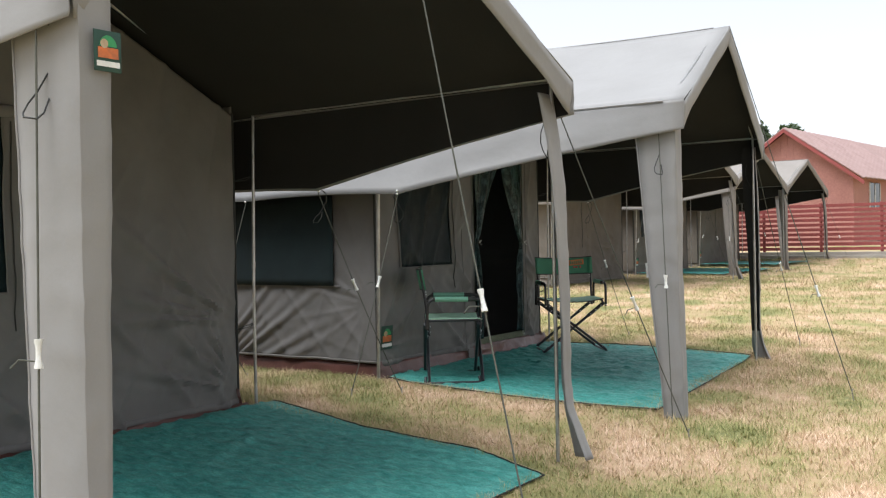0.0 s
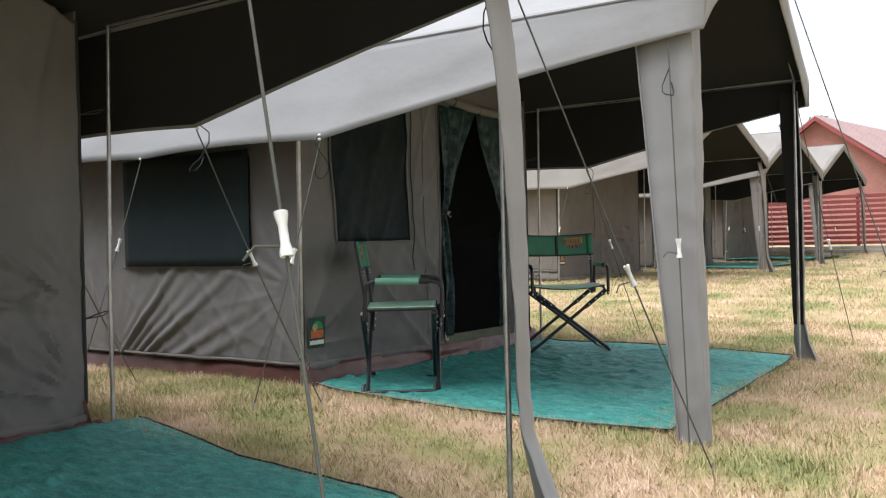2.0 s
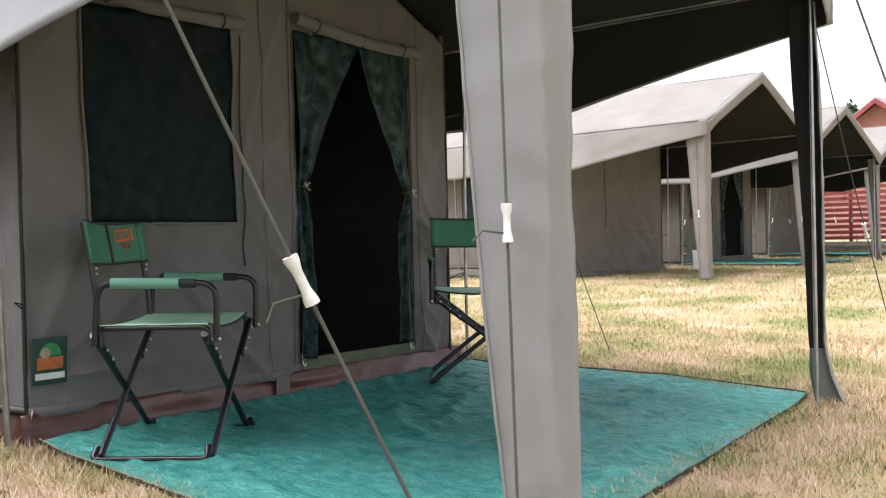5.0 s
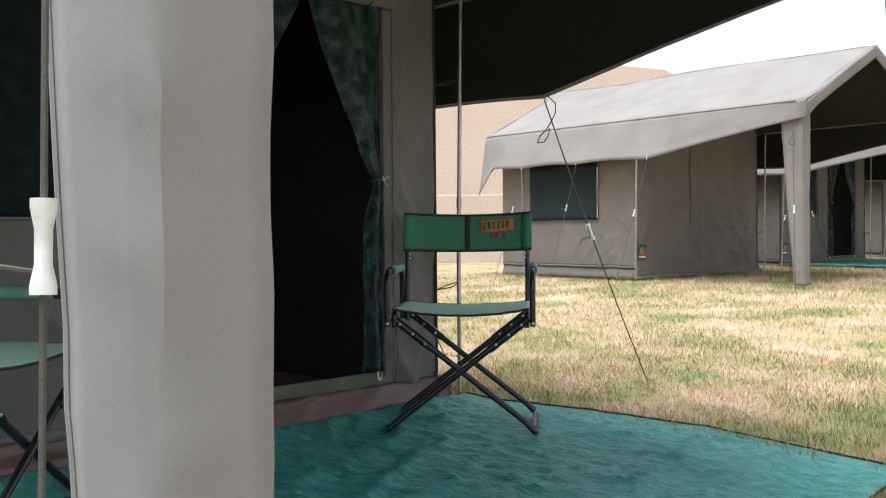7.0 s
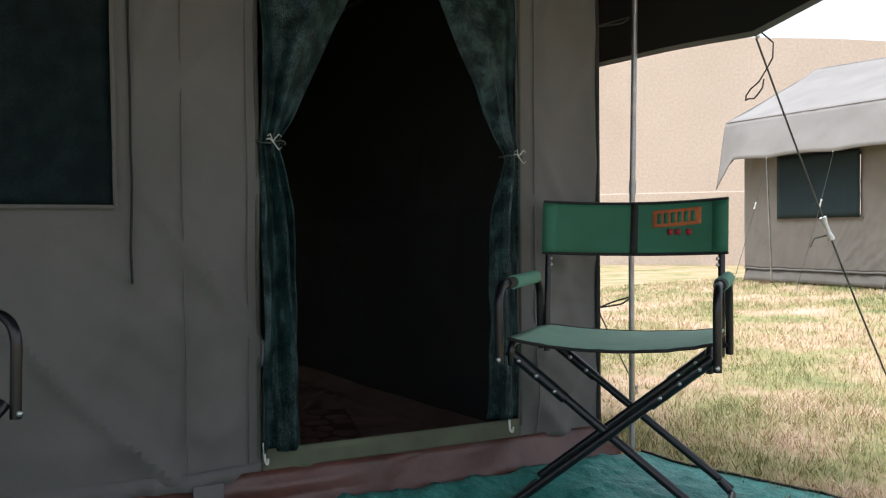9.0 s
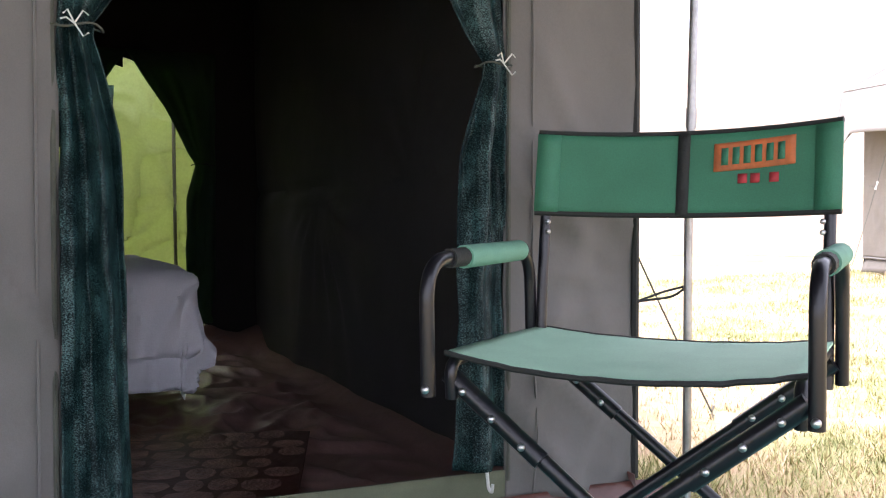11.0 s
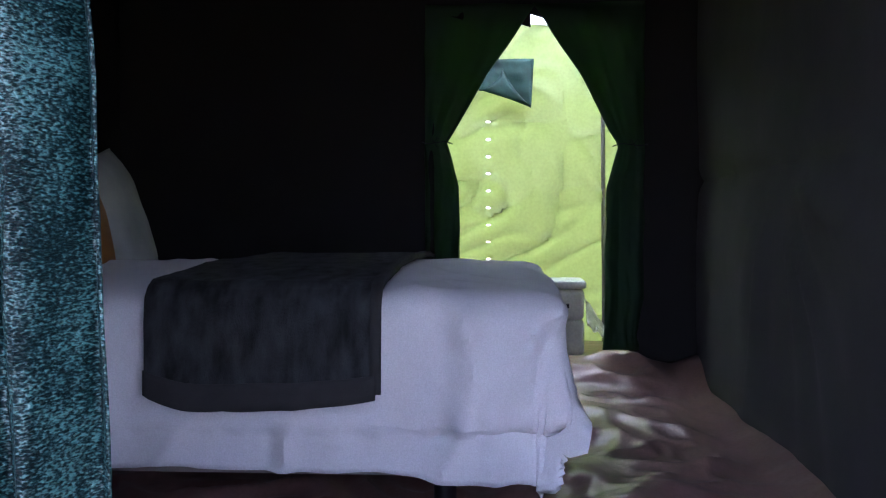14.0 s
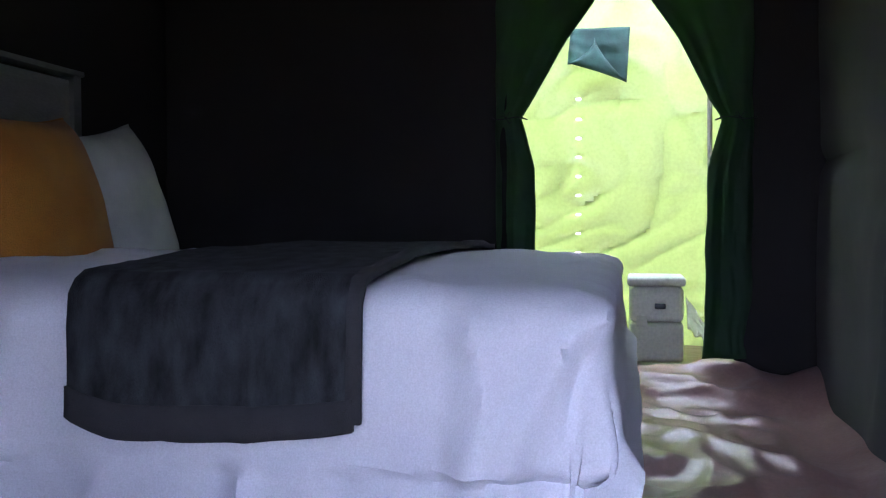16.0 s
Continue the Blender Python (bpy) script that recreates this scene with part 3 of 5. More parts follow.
def build_tent(label, m, near=True, door=True, slant=0.0, shift=0.0, back=1.0, SW=(-2.15, -0.56, 0.98, 1.84), blind=False, wide=0.0):
    t = thing("safari_tent", m, label, "tent", "tents in the row")
    if near:
        t["near"] = 1
    if door:
        t["open"] = 1
    t["wide"] = wide
    # front wall with doorway and window
    low = 0.03 if not door else 0.12
    us = steps(-WALL[-1], WALL[1], 180, (DOOR[0], DOOR[1], WIN[0], WIN[1])) if near else steps(-WALL[-1], WALL[1], 60, (DOOR[0], DOOR[1], WIN[0], WIN[1]))
    vs = steps(0.0, 1.0, 120 if near else 60)

    def front(u, v):
        z = low + (roof_at(u) - 0.14 - low) * v
        frame_ = min(abs(u - DOOR[0]), abs(u - DOOR[1]), 0.15) / 0.15
        edge = min(1.0, max(0.0, WALL[1 if u > 0 else -1] - abs(u)) / 0.2)
        c = crease(u, z, 2.0) + 0.25 * (pull(u, z, HALF, 0.7, 0.3, 15, 0.55) + pull(u, z, HALF, 0.15, 0.22, 13, 0.6)) + pull(u, z, -HALF, 0.3, 0.08, 11) + pull(u, z, 0.1, 0.5, 0.05, 9, 0.4)
        if not door:
            c += fan(u, z, WALL[1], 0.72, 118, 182, 6, 0.09, 1.2, 3) + fan(u, z, WALL[1], 0.16, 110, 176, 7, 0.08, 1.1, 7)
        else:
            c += fan(u, z, -HALF, 0.75, -40, 50, 5, 0.025, 0.5, 2) + fan(u, z, WALL[1], 0.7, 130, 230, 5, 0.02, 0.3, 5)
        for seam in (-0.34, -0.1):
            c += 0.03 * (0.5 + 0.5 * math.sin(z * 30 - abs(u - seam) * 22 + 2.5 * nz(u * 2, z * 2, seam))) ** 2 * math.exp(-abs(u - seam) * 4.5) * smooth01((1.35 - z) / 0.4) * (0.6 + 0.8 * nz(u, z * 2.2, 3))
        return c * (0.3 + 0.7 * frame_ * edge), u, z

    def hole(u, v):
        z = low + (roof_at(u) - 0.14 - low) * v
        return door and DOOR[0] < u < DOOR[1] and z < 2.4 or not blind and WIN[0] < u < WIN[1] and WIN[2] < z < WIN[3]
    part("front_wall", sheet(front, us, vs, hole), CANVAS, t, thick=0.008)
    gx = lambda y, z: front(y, (z - low) / (roof_at(y) - 0.14 - low))[0]
    if not blind:
        win = part("window", sheet(lambda u, v: (0.012 + gx(u, v) + 0.006 * nz(u * 6, v * 6, 8) + 0.01 * nz(u * 2.2, v * 2, 3), u, v),
                                   steps(WIN[0] - 0.03, WIN[1] + 0.03, 26), steps(WIN[2] - 0.03, WIN[3] + 0.05, 26)), MESH, t, "dark green mesh window", thick=0.003)
        for a, b in (((WIN[0] - 0.03, WIN[2] - 0.035), (WIN[1] + 0.03, WIN[2] - 0.035)), ((WIN[0] - 0.035, WIN[2] - 0.03), (WIN[0] - 0.035, WIN[3])), ((WIN[1] + 0.035, WIN[2] - 0.03), (WIN[1] + 0.035, WIN[3]))):
            pts = [(0.018 + gx(a[0] + (b[0] - a[0]) * i / 12, a[1] + (b[1] - a[1]) * i / 12), a[0] + (b[0] - a[0]) * i / 12, a[1] + (b[1] - a[1]) * i / 12) for i in range(13)]
            part("window_tape", tube(pts, 0.008, 6), CANVAS, win)
    part("zip", tube([(0.016 + gx(WIN[1] + 0.09, 0.85 + i * 0.12), WIN[1] + 0.09, 0.85 + i * 0.12) for i in range(13)], 0.005, 6), CORD, t, "black zip")
    for y in (-0.18, 0.06, 1.36) if door else (-0.12,):
        part("seam", tube([(0.01 + front(y, i / 14)[0], y, front(y, i / 14)[2]) for i in range(15)], 0.004, 5), CANVAS, t)
    if not blind:
        rolled_flap(t, WIN[0] - 0.05, WIN[1] + 0.1, 2.4, 2.36)
    if door:
        rolled_flap(t, DOOR[0] - 0.02, DOOR[1] + 0.06, 2.47, 2.4, 0.06)
    for y in DOOR if door else ():
        sg = -1 if y == DOOR[0] else 1
        pts = [(0.012, y + sg * 0.012, 0.18 + 2.2 * i / 20) for i in range(21)]
        part("door_zip", tube(pts, 0.007, 6), ROPE, t, "grey door zip")
    # hem, sill and the groundsheet's skirt
    if door:
        part("door_sill", sheet(lambda u, v: (0.012 + 0.01 * nz(u * 3, v * 9), u, 0.115 + 0.095 * v), steps(DOOR[0], DOOR[1], 16), [0, 0.3, 0.7, 1]), SILL, t, "olive webbing sill", thick=0.01)
    for y in (DOOR[0] - 0.0, DOOR[1] - 0.065) if door else ():
        part("hook", tube(bent([(0.03, y, 0.24), (0.035, y + 0.004, 0.17), (0.05, y + 0.008, 0.16), (0.055, y + 0.008, 0.185)], 0.01), 0.005, 6), WHITE, t, "pale hook")
    part("front_hem", sheet(lambda u, v: (0.012 + front(u, 0)[0] + 0.004 * nz(u * 8, v), u, low - 0.015 + 0.06 * v), [y for y in us if y <= DOOR[0] or not door], [0, 0.5, 1]), CANVAS, t, thick=0.004)

    def skirt(u, v):
        return 0.022 + 0.05 * (1 - v) + 0.02 * nz(u * 2.3, v * 2, 6) + 0.012 * nz(u * 9, v * 4, 7), u, -0.03 + (0.165 if low > 0.1 else 0.06) * v
    part("groundsheet_skirt", sheet(skirt, steps(-HALF - 0.05, HALF + 0.02, 70), steps(0, 1, 7)), SHEETING, t, "wrinkled brown groundsheet edge", thick=0.004)
    for sy in (-1, 1):
        part("groundsheet_skirt", sheet(lambda u, v: (u, sy * (WALL[sy] - 0.02 + 0.05 * (1 - v) + 0.02 * nz(u * 2, v, sy)), -0.04 + 0.2 * v), steps(-DEPTH, 0.04, 30), [0, 0.3, 0.6, 1]), SHEETING, t, thick=0.004)
    if door:
        part("canvas_tab", block(0.078, 0.086, -0.17, -0.06, 0.0, 0.125, 0.003), CANVAS, t)
    # side walls
    for sy, k in ((-1, 5.0), (1, 9.0)):
        def side(u, v, sy=sy, k=k):
            edge = min(1.0, -u / 0.15, (u + DEPTH) / 0.15)
            z = 0.16 + 2.44 * v
            c = crease(u * 1.1, z, k, 0.3) + 0.12 * (pull(u, z, -0.1, 0.75, 0.28, 17, 0.6) + pull(u, z, -0.05, 0.2, 0.2, 13, 0.6))
            if sy < 0:
                c += (1.0 if near else 0.4) * (fan(u, z, -3.0, -0.55, 14, 54, 9, 0.05, 1.3, 4, 0.85) + fan(u, z, -2.2, 0.02, 100, 172, 4, 0.035, 0.9, 6))
                c += fan(u, z, -0.03, 0.75, 100, 250, 9, 0.03, 0.45, 1) + fan(u, z, -0.05, 1.9, 190, 262, 5, 0.03, 0.7, 9)
            return u, sy * (WALL[sy] + c * max(0.15, edge)), z + 0.012 * nz(u * 2, k) * (1 - v)
        part("side_wall", sheet(side, steps(-DEPTH, 0, 280 if near else 110, SW[:2]), steps(0, 1, 130 if near else 60),
                                lambda u, v: sy < 0 and SW[0] < u < SW[1] and SW[2] < 0.16 + 2.44 * v < SW[3]), CANVAS, t, thick=0.008)
        if sy < 0:
          w = part("window", sheet(lambda u, v: (u, sy * (HALF + 0.05 + 0.006 * nz(u * 3, v * 3)), v), steps(SW[0] - 0.03, SW[1] + 0.03, 24), steps(SW[2] - 0.04, SW[3] + 0.06, 12)), SIDEMESH, t, "dark green mesh window", thick=0.003)
          part("window_tape", tube([(SW[0] - 0.1 + (SW[1] - SW[0] + 0.2) * i / 14, side(SW[0] - 0.1 + (SW[1] - SW[0] + 0.2) * i / 14, (SW[2] - 0.045 - 0.16) / 2.44)[1] + sy * 0.016, SW[2] - 0.045) for i in range(15)], 0.009, 6), CANVAS, w)
        part("hem", sheet(lambda u, v: (u, side(u, 0)[1] + sy * 0.01, 0.14 + 0.028 * v + 0.012 * nz(u * 2, k)), steps(-DEPTH, 0, 40), [0, 1]), HEM, t, thick=0.008)
        part("corner_tape", tube([(0.004, sy * (WALL[sy] + 0.004), 0.14 + i * 0.2) for i in range(13)], 0.012, 6), CORD, t, "dark corner binding")
    # back wall with its own doorway
    BD = (0.15, 1.28)
    # back wall and near-side sheet are near-black to paint in the dim interior
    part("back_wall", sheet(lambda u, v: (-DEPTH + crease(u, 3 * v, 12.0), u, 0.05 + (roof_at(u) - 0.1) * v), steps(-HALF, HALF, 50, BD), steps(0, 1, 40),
                            lambda u, v: BD[0] < u < BD[1] and 0.05 + (roof_at(u) - 0.1) * v < 2.06), INNERSHADE, t, "back wall with the dim interior's shade in its colour", thick=0.008)
    part("wall_lining", sheet(lambda u, v: (u, -HALF + 0.05, 0.05 + 2.5 * v), steps(-DEPTH + 0.02, -2.3, 8), steps(0, 1, 8)), INNERSHADE, t, "near-black inner sheet standing in for shade")
    # added sheet inside the right wall; its dark grey paints the shade indoors
    part("wall_lining", sheet(lambda u, v: (u, 1.66 + 0.03 * nz(u * 1.5, v * 3, 2) - fan(u, 2.55 * v, -3.2, 1.12, -170, 20, 9, 0.05, 0.9, 3) - fan(u, 2.55 * v, -1.6, 1.05, -20, 170, 8, 0.035, 0.7, 5) + 0.03 * math.exp(-((2.55 * v - 1.12 - 0.05 * nz(u * 2, 1)) / 0.035) ** 2), 2.55 * v), steps(-DEPTH + 0.02, -0.02, 110), steps(0, 1, 70)), GREYSHADE, t, "grey inner wall sheet darkened to stand in for shade")
    # fly: two roof slopes, valances, gable trims
    for sy, k in ((-1, 20.0), (1, 24.0)):
        def slope(u, v, sy=sy, k=k):
            y = FOLD * v
            sag = 0.035 * math.sin(math.pi * v) * (1 + 0.5 * nz(u * 0.6, v * 2, k)) + 0.012 * nz(u * 1.3, v * 3, k)
            return u, sy * y, RIDGE - (RIDGE - EAVE) * v - sag + 0.02 * math.cos(u * 1.2) * (1 - v)
        part("fly_roof", sheet(slope, steps(-DEPTH - 0.35, FRONT, 44), steps(0, 1, 16)), FLY, t, thick=0.006)

        def val(u, v, sy=sy, k=k):
            low = 1.85 if u < 0.55 else 1.85 + (EAVE - 0.25 - 1.85) * (u - 0.55) / (FRONT - 0.55)
            if u < -DEPTH + 0.25:
                low -= 0.45 * (-DEPTH + 0.25 - u) / 0.6
            scallop = 0.03 * abs(math.sin((u - 0.55) * math.pi / 2.0)) if u < 0.55 else 0.02 * math.sin((u - 0.55) / (FRONT - 0.55) * math.pi)
            drop = EAVE - 0.01 - low - scallop
            out = (0.2 if u < 0.55 else 0.2 - 0.19 * (u - 0.55) / (FRONT - 0.55)) * v
            ruck = 0.02 * nz(u * 1.6 + v, v * 2, k) * v + 0.006 * nz(u * 6, v * 4, k)
            return u, sy * (FOLD + out + ruck), EAVE - drop * v - 0.0
        part("fly_valance", sheet(val, steps(-DEPTH - 0.35, FRONT, 56, (0.55,)), steps(0, 1, 10)), FLY, t, thick=0.006)
        part("fly_seam", tube([(-DEPTH - 0.3 + i * 0.37, sy * (FOLD + 0.004), EAVE) for i in range(23)], 0.01, 6), FLY, t)

        def trim(u, v, sy=sy, k=k):
            y = FOLD * u
            return FRONT + 0.012 * nz(u * 4, v, k) - 0.02 * v, sy * (y - 0.03 * v), RIDGE - (RIDGE - EAVE) * u - 0.02 - 0.17 * v - 0.05 * v * smooth01((u - 0.8) / 0.2)
        # brownish inner faces of fly and valance, painted darker still for the shade there
        part("fly_lining", sheet(lambda u, v: tuple(Vector(slope(u, v)) - Vector((0, 0, 0.03))), steps(-DEPTH - 0.3, FRONT - 0.04, 30), steps(0.01, 0.97, 12)), INNERSHADE, t, "dark brown inner lining, deepened by painted shade")
        part("valance_lining", sheet(lambda u, v: tuple(Vector(val(u, v)) - Vector((0, sy * 0.012, 0))), steps(-DEPTH - 0.3, FRONT - 0.04, 40, (0.55,)), steps(0.02, 0.97, 6)), INNERSHADE, t)
        part("gable_trim", sheet(trim, steps(0, 1, 26), steps(0, 1, 4)), FLY, t, thick=0.006)
        # frame
        gz = 0.0
        if sy > 0:
            part("pole", tube([(0.07, sy * 1.86, gz - 0.03), (0.07, sy * 1.86, 0.9), (0.07, sy * 1.9, EAVE + 0.02)], 0.0135, 10), STEEL, t)
            part("pole_joint", tube([(0.07, sy * 1.867, 1.19), (0.07, sy * 1.869, 1.25)], 0.0165, 10), STEEL, t)
        part("eave_bar", tube([(0.07, sy * 1.9, EAVE + 0.01), (FRONT - 0.13, sy * 1.9, EAVE + 0.01)], 0.0125, 8), STEEL, t)
        part("rafter", tube([(0.07, sy * 1.9, EAVE + 0.02), (0.07, 0, RIDGE - 0.05)], 0.0125, 8), STEEL, t)
        part("rafter", tube([(FRONT - 0.13, sy * 1.9, EAVE + 0.01), (FRONT - 0.13, 0, RIDGE - 0.05)], 0.0125, 8), STEEL, t)
        if sy < 0:
            part("fly_pole", tube([(0.13, sy * 1.95, -0.03), (0.28, sy * 2.1, 1.88)], 0.0165, 10), STEEL, t)
        part("fly_pole", tube([(-3.6, sy * 2.0, -0.03), (-3.6, sy * 2.1, 1.9)], 0.0165, 10), STEEL, t)
        for z in (0.72, 2.0):
            part("tie_loop", tube(bent([(0.01, sy * WALL[sy], z - 0.05), (0.03, sy * 1.8, z - 0.02), (0.065, sy * 1.87, z + 0.0), (0.05, sy * 1.82, z - 0.035), (0.01, sy * WALL[sy], z - 0.05)], 0.02), 0.004, 5), CORD, t)
        leg(t, sy, sy * 2.0 + 3)
        for i, x in enumerate((0.55, -1.45, -3.45)):
            y = sy * (FOLD + 0.2)
            bm = bmesh.new()
            bmesh.ops.create_icosphere(bm, subdivisions=2, radius=0.011, matrix=Matrix.Translation((x, y + sy * 0.01, 1.86)))
            part("eyelet", bm, WHITE, t, "white eyelet")
            guy(t, (x, y, 1.85), (x + (0.25 if sy > 0 else -0.15), sy * (3.0 if sy > 0 else 2.75), 0.0), 0.36 if i else 0.42, 0.05)
        loop_rope(t, (FRONT - 0.2, sy * 1.98, EAVE - 0.2), 0.4, int(sy) + 2)
        loop_rope(t, (0.55, sy * 2.19, 1.89), 0.3, int(sy) + 6)
    part("ridge_pole", tube([(-DEPTH, 0, RIDGE - 0.05), (FRONT - 0.1, 0, RIDGE - 0.05)], 0.0135, 8), STEEL, t)
    part("fly_seam", tube([(-DEPTH - 0.3 + i * 0.37, 0, RIDGE + 0.02 * math.cos((-DEPTH - 0.3 + i * 0.37) * 1.2)) for i in range(23)], 0.012, 6), FLY, t)
    part("back_gable", sheet(lambda u, v: (-DEPTH - 0.35 + 0.25 * (1 - v) * 0, u, 2.46 + (roof_at(u) - 2.46) * v), steps(-FOLD, FOLD, 20), steps(0, 1, 6)), FLY, t, thick=0.006)
    # guys at the front
    guy(t, (FRONT - 0.2, -1.99, EAVE - 0.2), (FRONT - 0.1, -2.1, -0.12), 0.52, 0.02)
    guy(t, (FRONT - 0.12, 1.98, EAVE - 0.2), (3.32, 3.12, 0.0) if door else (3.52, 2.96, -0.12), 0.565, 0.03)
    if door and near:
        guy(t, (FRONT, 0, RIDGE - 0.03), (4.22, -0.24, -0.08), 0.73, 0.03)
    if not door and near:
        guy(t, (FRONT, 0, RIDGE - 0.03), (FRONT + 1.05, -0.42, -0.2), 0.63, 0.03)
    patch(t, pose(0.04, -1.67, 0.4, 0, 4, 0), 0.95)
    if not door and near:
        patch(t, pose(FRONT + 0.01, -1.83, 2.17, 0, 0, 0), 0.6)
    # door curtains
    if door:
        curtain("door_curtain", NETTING, t, 0.02, DOOR[0] + 0.0, 0.71, 2.4, 0.085, 0.2, 1.36, 1.0)
        curtain("door_curtain", NETTING, t, 0.02, DOOR[1] - 0.0, 0.71, 2.4, 0.08, 0.22, 1.34, 4.0)
    # the front legs stand a little askew
    for o in t.children_recursive:
        if o.parent == t and o.location.length > 0.3:
            x, y = o.location.x, o.location.y
            o.location.x *= 1.0 if x > 0 else back
            o.location.x += (shift - slant * y) * min(1.0, max(0.0, x) / FRONT)
        elif o.parent == t or o.parent.location.length < 0.3:
            for v in o.data.vertices:
                v.co.x *= 1.0 if v.co.x > 0 else back
                v.co.x += (shift - slant * v.co.y) * min(1.0, max(0.0, v.co.x) / FRONT)
    return t


TENT_Y = -0.1
tent_b = build_tent("grey canvas safari tent with open door and verandah", pose(0, TENT_Y, 0), slant=0.12, shift=0.058)
tent_a = build_tent("grey canvas safari tent with a closed front", pose(0.0, TENT_Y - 5.45, 0), door=False, slant=-0.02, wide=0.09)
# the next tents down the row are the same make but shallower
row = [(-4.44, 12.38, 0.26, -4.9), (-4.64, 17.8, 0.2, -4.8), (-4.78, 23.49, 0.25, -5.1)]
FADED = {CANVAS: FARCANVAS, FLY: FARFLY, SHEETING: FARCANVAS}
SHALLOW = 0.64


def fade(tent):
    for o in tent.children_recursive:
        o.data.materials[0] = FADED.get(o.data.materials[0], o.data.materials[0])


side_window = (-2.35 / SHALLOW, -0.8 / SHALLOW, 0.98, 1.84)
tent_c = build_tent("faded canvas safari tent with a zipped-up front", pose(*row[0][:3], 0, 0, row[0][3]), near=False, door=False, back=SHALLOW, SW=side_window, blind=True)
fade(tent_c)
tent_d = build_tent("faded canvas safari tent with a dark open door", pose(*row[1][:3], 0, 0, row[1][3]), near=False, back=SHALLOW, SW=side_window)
fade(tent_d)
tent_e = copy_thing(tent_c, pose(*row[2][:3], 0, 0, row[2][3]))
tent_e["label"] = "faded canvas safari tent before the red fence"


# ---- ground nets in front of the tents ----
def net(label, m, xs, near, far, lift=0.0, askew=0.0):
    t = thing("ground_net", m, label, "ground net", "ground nets")
    dy = m.translation.y

    def at(u, v):
        a, b = lerp(near, u), lerp(far, u)
        y = a + (b - a) * v
        w = 0.012 * nz(u * 1.6, y * 5.5, 3) + 0.010 * abs(nz(u * 2.5 + y, y * 9, 5)) + 0.02 * max(0.0, 1 - 5 * abs(nz(u * 1.5 + y * 0.8, y * 2.6 - u * 0.4, 8))) ** 2 + 0.012 * max(0.0, 1 - 5 * abs(nz(u * 2.2 - y, y * 3.4, 2))) ** 2 + 0.012 * max(0.0, 1 - 6 * abs(nz(u * 4.2 + y, y * 5.5 - u, 18))) ** 2 + 0.006 * nz(u * 9, y * 14, 1)
        w *= min(1.0, 14 * v + 0.15, 14 * (1 - v) + 0.15, 6 * (xs[1] - u) + 0.15)
        return u * (1 - askew * v), y, ground_z(u, y + dy) + 0.014 + w + lift
    us = steps(*xs, 110)
    part("net", sheet(at, us, steps(0, 1, 140)), SHADE, t, "teal shade cloth", thick=0.002)
    rim = [at(u, 0) for u in us] + [at(us[-1], v / 30) for v in range(1, 31)] + [at(u, 1) for u in reversed(us[:-1])]
    e = part("edge_cord", tube([(x, y, z + 0.004) for x, y, z in rim], 0.006, 6), CORD, t, "black stitched edge cord")
    bm = bmesh.new()
    rim = [(x, y, z - 0.006) for x, y, z in rim]
    for i in range(0, len(rim) - 1):
        p, q = Vector(rim[i]), Vector(rim[i + 1])
        mid = p.lerp(q, 0.5)
        tube([mid + Vector((0, 0, 0.018)) - (q - p).normalized() * 0.006, mid + Vector((0, 0, 0.018)) + (q - p).normalized() * 0.006], 0.004, 5, bm)
    tagged(part("stitching", bm, BEIGE, e), kind="stuff")
    return t


net("teal shade-cloth ground net under the verandah", pose(0, 0, 0), (0.12, 3.02), [(0.12, -1.88), (0.8, -1.93), (1.5, -1.99), (2.2, -1.95), (3.02, -1.8)], [(0.12, 1.78), (1.0, 1.96), (1.9, 2.07), (3.02, 2.0)], askew=0.11)
net("teal shade-cloth ground net with a black edge cord", pose(0, -5.45, 0), (0.12, 3.1), [(0.12, -1.9), (3.1, -1.9)], [(0.12, 1.92), (0.7, 1.82), (1.32, 1.68), (2.39, 1.7), (3.1, 1.42)], 0.0)
for x, y, z, a in row[1:]:
    bm = sheet(lambda u, v: (u, v, 0.03 + 0.012 * nz(u * 3, v * 3)), steps(0.1, 2.7, 16), steps(-1.9, 1.9, 16))
    z = max(z, ground_z(x + 1.5, y)) + 0.03
    t = thing("ground_net", pose(x, y, z, 0, 0, a), "teal shade-cloth ground net", "ground net", "ground nets")
    part("net", bm, SHADE, t, thick=0.002)


